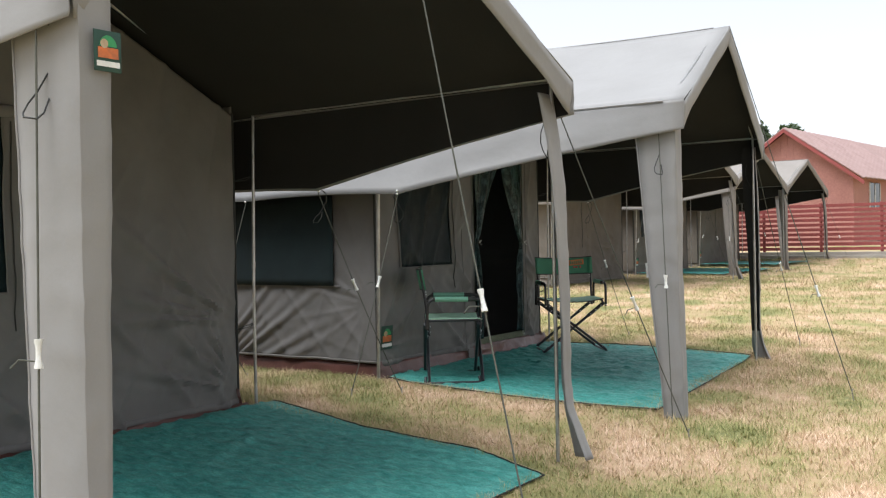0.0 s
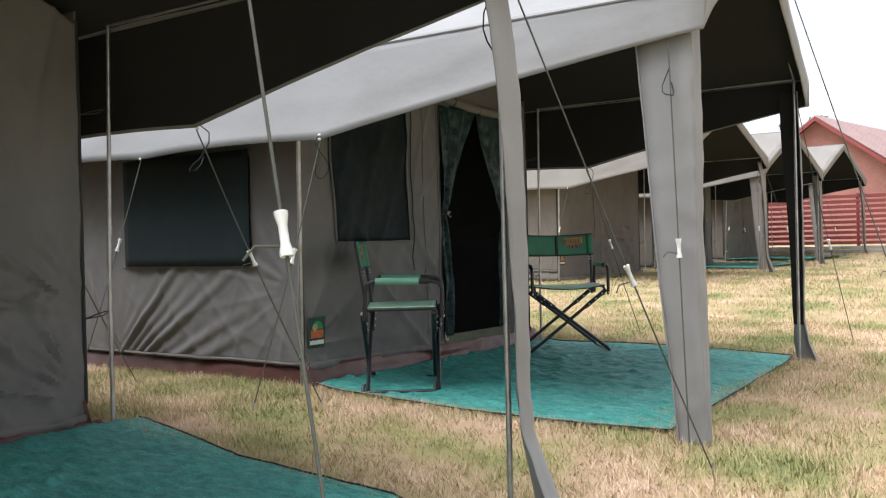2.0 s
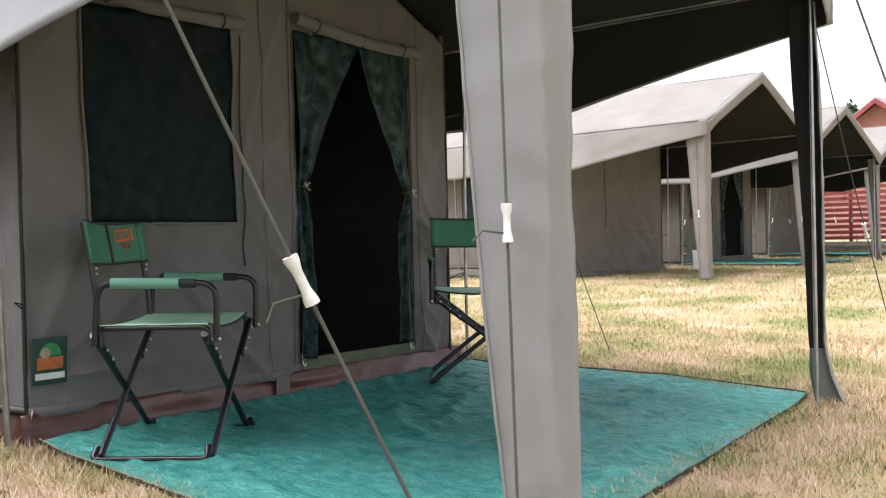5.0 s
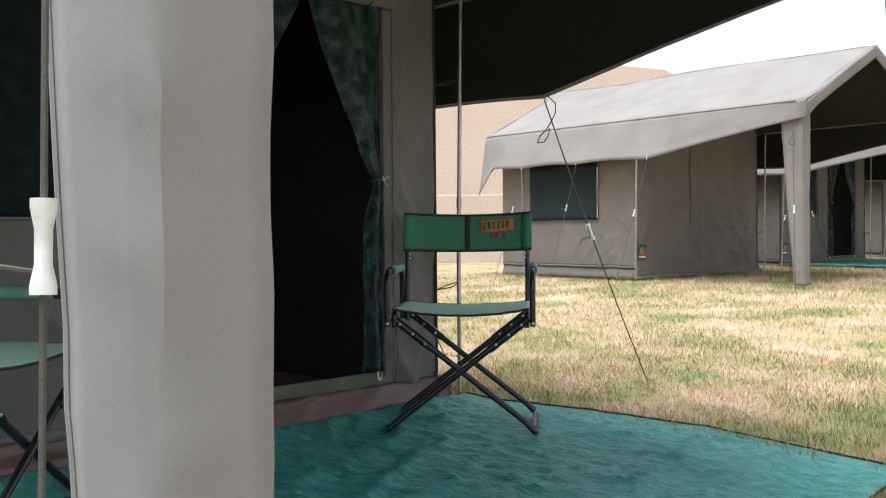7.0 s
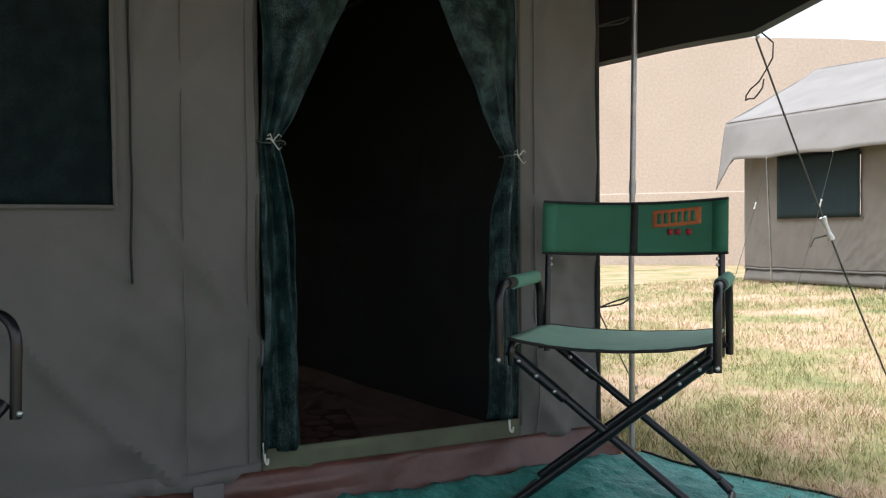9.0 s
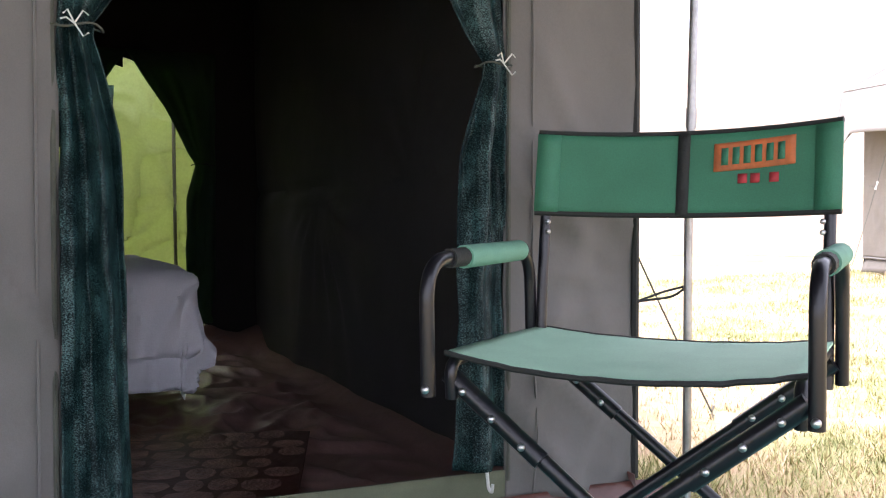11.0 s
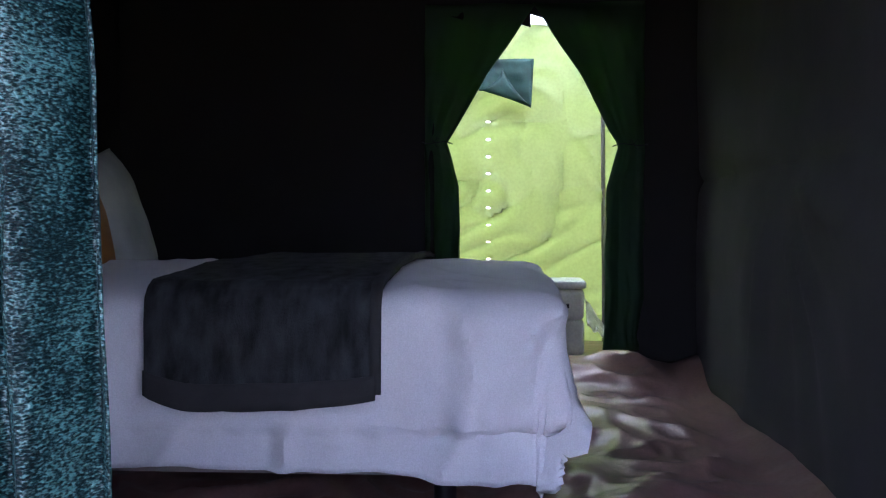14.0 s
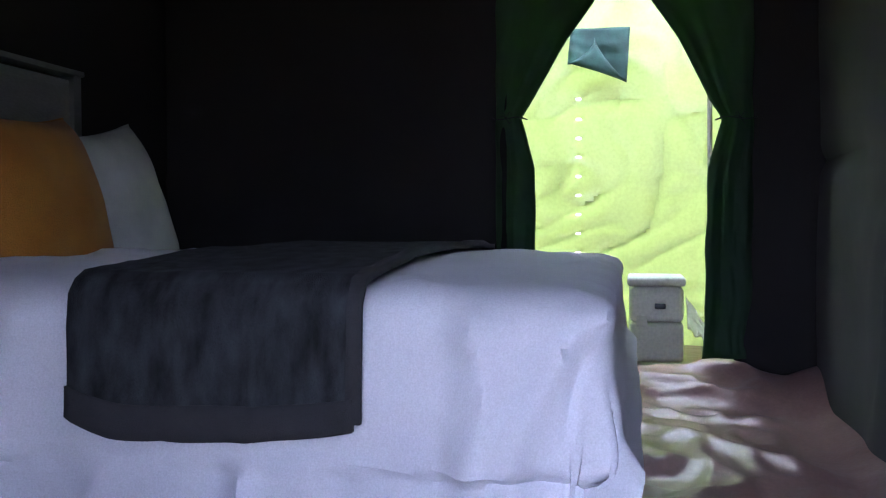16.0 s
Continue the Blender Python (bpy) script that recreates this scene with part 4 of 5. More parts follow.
# ---- folding chairs ----
def build_chair(m, label):
    """Own axes: faces +x. A folding director's chair of black tube with green canvas."""
    c = thing("camp_chair", m, label, "chair", "camp chairs")
    W, D, S = 0.345, 0.25, 0.645
    for sy in (-1, 1):
        arm = bent([(D + 0.07, sy * (W + 0.03), 0.57), (D + 0.08, sy * (W + 0.03), 0.85), (-D, sy * (W + 0.03), 0.86), (-D - 0.02, sy * (W + 0.03), 0.56)], 0.09, 7)
        part("arm_frame", tube(arm, 0.0155, 10), BLACK, c)
        part("arm_foam", tube([(0.225, sy * (W + 0.03), 0.851), (-0.2, sy * (W + 0.03), 0.858)], 0.0215, 12), CORD, c, "black foam arm grip")
        pad = tube([(0.15, sy * (W + 0.03), 0.852), (0.146, sy * (W + 0.03), 0.852), (-0.176, sy * (W + 0.03), 0.858), (-0.18, sy * (W + 0.03), 0.858)], 0.026, 16)
        part("arm_pad", pad, PADCLOTH, c, "pale green arm sleeve")
        part("back_post", tube(bent([(-D - 0.0, sy * W, 0.55), (-D - 0.02, sy * W, 0.8), (-D - 0.075, sy * W, 1.155)], 0.08), 0.014, 10), BLACK, c)
        part("foot_bar", tube(bent([(D + 0.02 - 0.016 * sy, sy * -(W - 0.01), 0.07), (D + 0.03 - 0.016 * sy, sy * -(W + 0.04), 0.018), (-D - 0.03 - 0.016 * sy, sy * -(W + 0.04), 0.018), (-D - 0.02 - 0.016 * sy, sy * -(W - 0.01), 0.07)], 0.03), 0.015, 10), BLACK, c)
        part("seat_rail", tube(bent([(D + 0.02, sy * W, 0.56), (D + 0.03, sy * W, S - 0.005), (-D - 0.02, sy * W, S - 0.005), (-D - 0.02, sy * W, 0.56)], 0.05), 0.0135, 10), BLACK, c)
        for x in (D + 0.02, -D - 0.02):
            part("leg", tube([(x + 0.016 * sy, sy * W, 0.6), (x + 0.016 * sy, sy * -(W + 0.035), 0.03)], 0.0165, 10), BLACK, c)
            top, low = Vector((x + 0.016 * sy, sy * W, 0.6)), Vector((x + 0.016 * sy, sy * -(W + 0.035), 0.03))
            b = part("bracket", tube([top.lerp(low, -0.02) + Vector((0.006, 0, 0)), top.lerp(low, 0.27) + Vector((0.006, 0, 0))], 0.021, 8), BLACK, c)
            for k in range(3):
                bm = bmesh.new()
                bmesh.ops.create_icosphere(bm, subdivisions=2, radius=0.0085, matrix=Matrix.Translation(top.lerp(low, 0.04 + 0.09 * k) + Vector((0.027, 0, 0))))
                part("rivet", bm, RIVET, b)
        bm = bmesh.new()
        bmesh.ops.create_icosphere(bm, subdivisions=2, radius=0.0095, matrix=Matrix.Translation((D + 0.085, sy * (W + 0.03), 0.585)))
        part("rivet", bm, RIVET, c)
        for z in (0.93, 0.905):
            bm = bmesh.new()
            bmesh.ops.create_icosphere(bm, subdivisions=2, radius=0.007, matrix=Matrix.Translation((-D - 0.02, sy * (W - 0.014), z)))
            part("rivet", bm, RIVET, c)

    def seat(u, v):
        dip = 0.035 * (1 - abs(v) ** 2.2)
        return (D + 0.03) * u, (W + 0.012) * v, S + 0.012 - dip * (0.8 + 0.2 * u) + 0.003 * nz(u * 3, v * 8)
    st = part("seat", sheet(seat, steps(-1, 1, 14), steps(-1, 1, 24)), SEATCLOTH, c, "pale green canvas seat", thick=0.006)
    for u in (-1, 1):
        part("piping", tube([(seat(u, -1 + i / 12)) for i in range(25)], 0.006, 6), CORD, st, "black seat piping")

    def back(u, v):
        z = 0.95 + 0.21 * u - 0.014 * (1 - v * v) * (1 if u > 0.5 else 0.6)
        return -D - 0.045 - 0.035 * u - 0.05 * (1 - v * v) + 0.02, (W + 0.025) * v, z + 0.004
    bk = part("backrest", sheet(back, steps(0, 1, 10), steps(-1, 1, 28)), BACKCLOTH, c, "green canvas backrest", thick=0.008)
    for u in (0, 1):
        part("piping", tube([back(u, -1 + i / 14) for i in range(29)], 0.0075, 6), CORD, bk)
    off = lambda u, v, d: tuple(Vector(back(u, v)) + Vector((d, 0, 0)))
    part("centre_strap", sheet(lambda u, v: off(u, v, 0.007), steps(0, 1, 8), [-0.04, 0, 0.04]), CORD, bk, "black webbing strap", thick=0.003)
    for sgn in (-1, 1):
        part("post_sleeve", sheet(lambda u, v: off(u, v, 0.007), steps(0.02, 0.98, 8), [sgn * 0.84, sgn * 0.92, sgn * 1.0]), BACKCLOTH, bk, thick=0.003)
    pr = part("logo_print", sheet(lambda u, v: off(u + 0.08 * (v - 0.5), v, 0.0075), steps(0.55, 0.88, 8), steps(0.2, 0.72, 12)), ORANGE, bk, "faded orange logo print", thick=0.001)
    for i in range(6):
        v0 = 0.25 + 0.072 * i
        part("logo_bar", sheet(lambda u, v: off(u + 0.08 * (v - 0.5), v, 0.0095), [0.62, 0.72, 0.82], [v0, v0 + 0.025, v0 + 0.045]), BACKCLOTH, pr, thick=0.001)
    for i, (v0, v1) in enumerate(((0.36, 0.42), (0.44, 0.5), (0.56, 0.62))):
        part("model_print", sheet(lambda u, v: off(u, v, 0.0075), [0.36, 0.42, 0.47], [v0, v1]), RED, bk, thick=0.001)
    return c


chair_r = build_chair(pose(0.675, 1.18, -0.02, 0, 0, -50), "green canvas folding camp chair beside the tent door")
chair_l = copy_thing(chair_r, pose(0.61, -1.39, -0.045, 0, 0, 36))
chair_l["label"] = "green canvas folding camp chair under the tent window"


# ---- inside the open tent ----
def floor_at(u, v):
    """Slack plastic sheet: long soft folds and a few sharp pulls, turned up at the walls."""
    back = smooth01((-4.35 - u) / 0.5) * 0.13
    side = smooth01((abs(v + 0.1) - 1.5) / 0.22) * 0.06
    wu, wv = u + 0.25 * nz(u * 0.8, v * 0.8, 3), v + 0.25 * nz(u * 0.8, v * 0.8, 7)
    r = 0.042 * max(0.0, 1 - 2.4 * abs(nz(wu * 0.9 + 0.5 * wv, wv * 1.5 - wu * 0.5, 2))) ** 1.5
    r += 0.034 * max(0.0, 1 - 3.4 * abs(nz(wu * 1.9 - wv, wv * 2.6 + wu * 0.7, 6)))
    r += 0.018 * max(0.0, 1 - 3.2 * abs(nz(wu * 3.6 + wv * 2, wv * 4.6 - wu * 2, 12)))
    return u, v, -0.055 + back + side + (0.012 * nz(u * 1.7, v * 1.5, 9) + r) * smooth01((-u) / 0.3) * (1 - 0.85 * smooth01((abs(v + 0.1) - 1.25) / 0.3))


gs = part("floor", sheet(floor_at, steps(-4.9, 0.02, 260), steps(-1.9, 1.7, 190)), FLOORING)
tagged(gs, "shiny wrinkled brown plastic groundsheet floor", "floor", kind="structure")


def mat():
    t = thing("floor_mat", pose(-1.1, 0.5, 0.012, 0, 0, -18), "brown mat with a printed stone pattern", "mat")
    part("backing", block(-0.62, 0.62, -0.38, 0.38, 0, 0.006, 0.003), SHEETING, t)
    rnd = random.Random(4)
    for i in range(8):
        cy, j = -0.36, 0
        while cy < 0.3:
            h = 0.09 + 0.09 * rnd.random()
            cx, w, mid = -0.53 + i * 0.152 + 0.03 * (rnd.random() - 0.5), 0.068 + 0.012 * rnd.random(), cy + h / 2
            cy += h + 0.012
            if mid + h / 2 > 0.38:
                break
            bm = bmesh.new()
            ring = []
            for k in range(11):
                a = 2 * math.pi * k / 11
                q = 1 / (abs(math.cos(a)) ** 3 + abs(math.sin(a)) ** 3) ** (1 / 3)
                ring.append(bm.verts.new((cx + w * q * (0.9 + 0.14 * rnd.random()) * math.cos(a), mid + h / 2 * q * (0.9 + 0.14 * rnd.random()) * math.sin(a), 0.006)))
            f = bm.faces.new(ring)
            bmesh.ops.inset_region(bm, faces=[f], thickness=0.008)
            for v in f.verts:
                v.co.z += 0.004
            part("stone_print", bm, MATSTONE, t)


mat()


def draped(s, t, W, L, top, rad=0.06, lift=0.0):
    """Cloth over a box: s from the near side across (0..W), t from head to foot (..L); beyond the edges it hangs."""
    ds = -s if s < 0 else (s - W if s > W else 0.0)
    dt = t - L if t > L else 0.0
    sg = -1 if s < 0 else 1
    x, y = min(max(s, 0), W), min(t, L)
    drop = (ds ** 5 + dt ** 5) ** 0.2
    if drop > 0:
        soft = min(drop, rad)
        out = rad * math.sin(soft / rad * 1.4) + 0.05 * max(0, drop - rad)
        z = top - rad * (1 - math.cos(soft / rad * 1.4)) - max(0.0, drop - rad) * 0.985
        x += sg * out * ds / drop
        y += out * dt / drop
    else:
        edge = min(x, W - x, L - y)
        z = top + 0.03 * smooth01(edge / 0.5)
    return (x + (sg * lift * ds / drop if drop > 0 else 0)), y + (lift * dt / drop if drop > 0 else 0), z + (lift if drop < rad else 0)


BX, BY, BW, BL, BT = -1.97, -1.72, 1.85, 2.26, 0.69


def build_bed():
    t = thing("bed", pose(BX, BY, 0.03), "double bed with a painted headboard and fabric base", "bed")
    part("base", block(-BW + 0.02, -0.03, 0.0, BL - 0.06, 0.13, 0.34, 0.02), BASEFAB, t, "beige fabric bed base")
    part("mattress", block(-BW + 0.02, -0.03, 0.0, BL - 0.04, 0.345, 0.6, 0.05, seg=4), COTTON, t)
    for x in (-0.15, -BW + 0.15):
        for y in (0.12, BL - 0.25):
            part("foot", tube([(x, y, -0.02), (x, y, 0.135)], 0.035, 10), BLACK, t)
    h = part("headboard", block(-BW - 0.08, 0.06, -0.1, -0.06, 0.2, 1.44, 0.006), PAINTWOOD, t, "grey-white painted headboard")
    for i in range(4):
        part("rail", block(-BW - 0.02, 0.0, -0.062, -0.045, 0.62 + i * 0.2, 0.805 + i * 0.2, 0.006), PAINTWOOD, h)
    for x in (-BW - 0.1, 0.04):
        part("post", block(x, x + 0.06, -0.12, -0.035, 0.0, 1.46, 0.006), PAINTWOOD, h)
    part("cap", block(-BW - 0.12, 0.12, -0.125, -0.03, 1.46, 1.485, 0.005), PAINTWOOD, h)


build_bed()


def cloth_over_bed(name, label, category, mat, s0, s1, t0, t1, ns, nt, lift, wr, hem=None, skew=0.0, thick=0.02):
    o = thing(name, pose(BX, BY, 0.0), label, category)

    def at(s, t):
        tt = t + skew * s
        if not hem and s < 0:
            s *= 1 + 0.08 * smooth01((t - 1.7) / 0.6)
        if hem and s < 0:
            k = min(1.0, max(0.0, (t - 1.2) / 0.64))
            s *= 0.97 + 0.09 * math.sin(math.pi * k ** 0.6) - 0.05 * (1 - k) ** 8 - 0.03 * k ** 10
        x, y, z = draped(s, tt, BW, BL, BT, 0.09, lift)
        ds = max(0.0, -s, s - BW)
        dt = max(0.0, tt - BL)
        hang = max(ds, dt)
        fold = wr * (0.35 * nz(tt * 2.1, hang * 0.8, 3) + 0.22 * nz(tt * 5.3 + hang, hang * 1.2, 7)) * min(1.0, hang / 0.2) * 1.3
        fold += wr * 0.9 * max(0.0, 1 - 3.5 * abs(nz(tt * 2.6 + hang * 1.6, hang * 1.1 - tt * 0.4, 5))) ** 2 * min(1.0, hang / 0.08)
        if not hem:
            fold += 0.16 * pull(tt, -hang, BL + 0.05, 0.1, 0.22, 13, 0.45) * min(1.0, hang / 0.1)
        if not hem and hang > 0.15:
            fold += 0.042 * smooth01((0.39 - hang) / 0.02) * smooth01((hang - 0.16) / 0.2) + 0.02 * nz(tt * 16, hang * 3, 6) * math.exp(-((hang - 0.38) / 0.05) ** 2) + 0.012 * nz(tt * 9, hang * 2, 8) * smooth01((hang - 0.38) / 0.03)
        if not hem:
            fold *= 1 - smooth01((tt - 0.95) / 0.2) * smooth01((2.08 - tt) / 0.2) * smooth01((0.42 - hang) / 0.08)
        puff = wr * 0.45 * (nz(s * 2.2, tt * 2.2, 1) + 0.4 * nz(s * 6 + tt, tt * 4, 2))
        ridge = wr * 0.8 * max(0.0, 1 - 5 * abs(nz(s * 1.3 + tt * 1.1, tt * 1.4 - s, 11))) + wr * 0.5 * max(0.0, 1 - 5 * abs(nz(s * 2.3 - tt * 1.6, tt * 2.1 + s, 14))) ** 2
        if ds > 0 or dt > 0:
            x += (fold + 0.3 * puff) * (-1 if s < 0 else 1 if s > BW else 0)
            y += (fold + 0.3 * puff) * (1 if dt > ds * 0.5 else 0)
            z += 0.3 * ridge
        else:
            z += 0.35 * puff + 0.3 * ridge
        y -= 0.07 * smooth01((dt - 0.1) / 0.35)
        return -x, y, z
    us, vs = steps(s0, s1, ns), steps(t0, t1, nt)
    part("cover", sheet(at, us, vs), mat, o, thick=thick)
    return o, at


duvet, duvet_at = cloth_over_bed("duvet", "crumpled lilac-white duvet hanging over the bed's sides", "duvet", DUVETM, -0.5, BW + 0.5, 0.35, BL + 0.46, 190, 170, 0.0, 0.055)
part("flange_seam", tube([duvet_at(-0.38, 0.35 + i * (BL - 0.35) / 90) for i in range(91)], 0.006, 6), DUVETM, duvet, "stitched flange seam")
part("flange_seam", tube([duvet_at(0.0 + i * BW / 40, BL + 0.4) for i in range(41)], 0.010, 6), DUVETM, duvet)
throw, throw_at = cloth_over_bed("throw_blanket", "dark charcoal fleece throw across the bed", "blanket", FLEECE, -0.3, BW + 0.1, 1.2, 1.84, 80, 50, 0.04, 0.02, hem=True, thick=0.014)
part("throw_hem", sheet(lambda u, v: tuple(Vector(throw_at(v, u)) + Vector((0.008, 0, 0))), steps(1.2, 1.84, 40), [-0.312, -0.29, -0.26, -0.24]), FLEECEHEM, throw, "grey bound hem", thick=0.02)
part("throw_hem", sheet(lambda u, v: tuple(Vector(throw_at(u, v)) + Vector((0.005, 0, 0.004))), steps(-0.3, BW, 50), [1.825, 1.84, 1.855]), FLEECEHEM, throw, thick=0.02)


def pillow(label, mat, m, w, h, d, seed):
    bm = bmesh.new()
    n = 22
    tops = {}
    for side in (1, -1):
        for i in range(n + 1):
            for j in range(n + 1):
                u, v = -1 + 2 * i / n, -1 + 2 * j / n
                fat = max(0.0, (1 - abs(u) ** 2.6) * (1 - abs(v) ** 2.6)) ** 0.5
                pinch = 1 - 0.11 * (1 - abs(v) ** 2) * abs(u) ** 4, 1 - 0.11 * (1 - abs(u) ** 2) * abs(v) ** 4
                if fat == 0 and side == -1:
                    tops[side, i, j] = tops[1, i, j]
                    continue
                p = (u * w / 2 * pinch[0], side * d / 2 * fat * (1 + 0.12 * nz(u * 2, v * 2, seed)), v * h / 2 * pinch[1])
                tops[side, i, j] = bm.verts.new(p)
        for i in range(n):
            for j in range(n):
                f = (tops[side, i, j], tops[side, i + 1, j], tops[side, i + 1, j + 1], tops[side, i, j + 1])
                if len(set(f)) == 4:
                    bm.faces.new(f if side == -1 else f[::-1])
    rim = [(-1 + 2 * k / n, -1) for k in range(n)] + [(1, -1 + 2 * k / n) for k in range(n)] + [(1 - 2 * k / n, 1) for k in range(n)] + [(-1, 1 - 2 * k / n) for k in range(n + 1)]
    edge = [(u * w / 2 * (1 - 0.11 * (1 - v * v) * u ** 4), 0, v * h / 2 * (1 - 0.11 * (1 - u * u) * v ** 4)) for u, v in rim]
    o = part("pillow", bm, mat)
    part("piping", tube(edge, 0.0055, 6), mat, o)
    o.matrix_world = m
    tagged(o, label, "pillow", "pillows")
    return o


pillow("plump white pillow leaning on the headboard", COTTON, pose(-2.32, -1.40, 0.93, 14, 0, 4), 0.66, 0.6, 0.3, 1)
pillow("mustard yellow velvet cushion leaning on the pillows", MUSTARD, pose(-2.79, -1.23, 0.895, 15, 3, 4), 0.66, 0.62, 0.3, 2)
pillow("plump white pillow leaning on the headboard", COTTON, pose(-3.36, -1.31, 0.885, 17, 8, -6), 0.64, 0.66, 0.3, 3)

# back doorway curtains, tied open
back_curtains = thing("back_curtains", pose(-4.86, TENT_Y, 0), "dark green curtains tied open in the back doorway", "curtain")
curtain("curtain", CURTAIN, back_curtains, 0.0, 0.1, 0.73, 2.16, 0.14, 0.16, 1.36, 2.0)
curtain("curtain", CURTAIN, back_curtains, 0.0, 1.36, 0.73, 2.16, 0.16, 0.16, 1.34, 6.0)

for o in back_curtains.children_recursive:
    if o.name.startswith("tie_cord"):
        o.data.materials[0] = CORD
        o["label"] = "dark tie cord"


def annex():
    t = thing("bathroom_annex", pose(-4.95, 0.55, 0), "lime green canvas bathroom annex behind the tent", "tent annex")
    X, Y, Z = -1.5, 0.98, 2.42
    holes = [0.62 + 0.127 * i for i in range(9)]

    def back(u, v):
        return X + 0.03 * nz(u * 1.5, v * 1.2, 4) + 0.05 * max(0, 1 - 5 * abs(nz(u * 1.5 + v, v * 1.6 - u, 6))) ** 2 + 0.03 * max(0, 1 - 5 * abs(nz(u * 2.5 - v * 2, v * 2.6, 16))) ** 2 + 0.004 * nz(u * 9, v * 9), u, v
    hs = [h for z in holes for h in (z, z + 0.013)]
    part("back_wall", sheet(back, steps(-Y, Y, 70, (-0.23, -0.2)), steps(0, Z, 80, tuple(hs)),
                            lambda u, v: -0.23 < u < -0.2 and any(z < v < z + 0.013 for z in holes)), ANNEX, t, thick=0.004)
    for sy in (-1, 1):
        part("side_wall", sheet(lambda u, v: (u, sy * (Y + 0.02 * nz(u * 2, v * 2, sy)), v), steps(X, 0.0, 14), steps(0, Z, 20)), ANNEX, t, thick=0.004)
    part("roof", sheet(lambda u, v: (u, v, Z - 0.05 * abs(u) + 0.02 * nz(u, v)), steps(X, 0, 10), steps(-Y, Y, 14)), PALEROOF, t, thick=0.004)
    part("pole", tube([(X + 0.06, 0.64, 0), (X + 0.05, 0.62, Z - 0.05)], 0.016, 8), HEM, t, "pale upright pole")
    def flap(u, v):
        low = 1.86 - 0.13 * u ** 1.5
        return X + 0.13 + 0.02 * nz(u * 4, v * 4) + 0.025 * math.sin(u * 7 + v * 3) * (1 - v), -0.26 + 0.38 * u - 0.02 * (1 - v), low + (2.09 - low) * v
    fl = part("window_flap", sheet(flap, steps(0, 1, 14), steps(0, 1, 14)), FLAP, t, "dark green window flap with a turned corner", thick=0.004)

    def corner(u, v):
        p, q, r = Vector(flap(0.05, 0.0)), Vector(flap(0.42, 0.75)), Vector(flap(0.95, 0.02))
        m = p.lerp(r, u)
        return tuple(m.lerp(q, v * (1 - abs(2 * u - 1) ** 1.5)) + Vector((0.03 + 0.02 * math.sin(3 * v), 0, 0)))
    part("turned_corner", sheet(corner, steps(0, 1, 10), steps(0, 1, 6)), FLAP, fl, thick=0.003)
    part("floor_sheet", sheet(lambda u, v: (u, v, 0.02 + 0.015 * nz(u * 4, v * 4)), steps(X, -0.03, 12), steps(-Y, Y, 16)), SHEETING, t, thick=0.003)


annex()


def toilet():
    t = thing("portable_toilet", pose(-5.62, 0.84, 0.05), "grey-white portable camping toilet on the annex floor", "toilet")
    part("tank", block(-0.2, 0.2, -0.17, 0.13, 0, 0.22, 0.03, seg=3), OFFWHITE, t)
    part("bowl_body", block(-0.2, 0.2, -0.17, 0.13, 0.225, 0.42, 0.04, seg=4), OFFWHITE, t)
    part("lid", block(-0.21, 0.21, -0.18, 0.14, 0.425, 0.475, 0.02, seg=3), WHITE, t)
    part("latch", block(0.2, 0.225, -0.13, -0.07, 0.2, 0.26, 0.006), OFFWHITE, t, "grey latch")
    part("valve", block(0.2, 0.215, -0.03, 0.03, 0.3, 0.33, 0.004), BLACK, t)


toilet()
part_ob = part("plastic_bag", sheet(lambda u, v: (-5.78 + 0.18 * v * (1 - u) + 0.03 * nz(u * 6, v * 6), 1.0 + 0.22 * u, 0.05 + 0.34 * (1 - u) * (1 - 0.5 * v) + 0.03 * nz(u * 7, v * 7, 2)), steps(0, 1, 16), steps(0, 1, 16)), WHITE, thick=0.004)
tagged(part_ob, "crumpled white plastic bag beside the toilet", "bag")


# ---- beyond the tents ----
def tan_building():
    t = thing("plastered_building", pose(-15, 22.3, -0.1, 0, 0, 38), "tall tan plastered building wall with an uneven top", "building")
    top = [(-20, 6.4), (-9, 6.5), (-5.5, 6.9), (-3, 6.9), (0, 6.6), (3, 6.2), (8, 3.6)]
    bm = bmesh.new()
    a, b = [], []
    for x, z in [(-20, 0), (8, 0)] + top[::-1]:
        a.append(bm.verts.new((x, 0, z)))
        b.append(bm.verts.new((x, 5, z)))
    bm.faces.new(a), bm.faces.new(b[::-1])
    for i in range(len(a)):
        j = (i + 1) % len(a)
        bm.faces.new((a[j], a[i], b[i], b[j]))
    part("wall", bm, PLASTER, t, smooth=False)
    part("plinth", block(-20, 8, -0.06, 0.02, 0, 2.3, 0.03), PLASTER, t, smooth=False)
    part("coping", block(-20, -9, -0.05, 0.2, 6.42, 6.52, 0.02), CONCRETE, t, smooth=False)


tan_building()


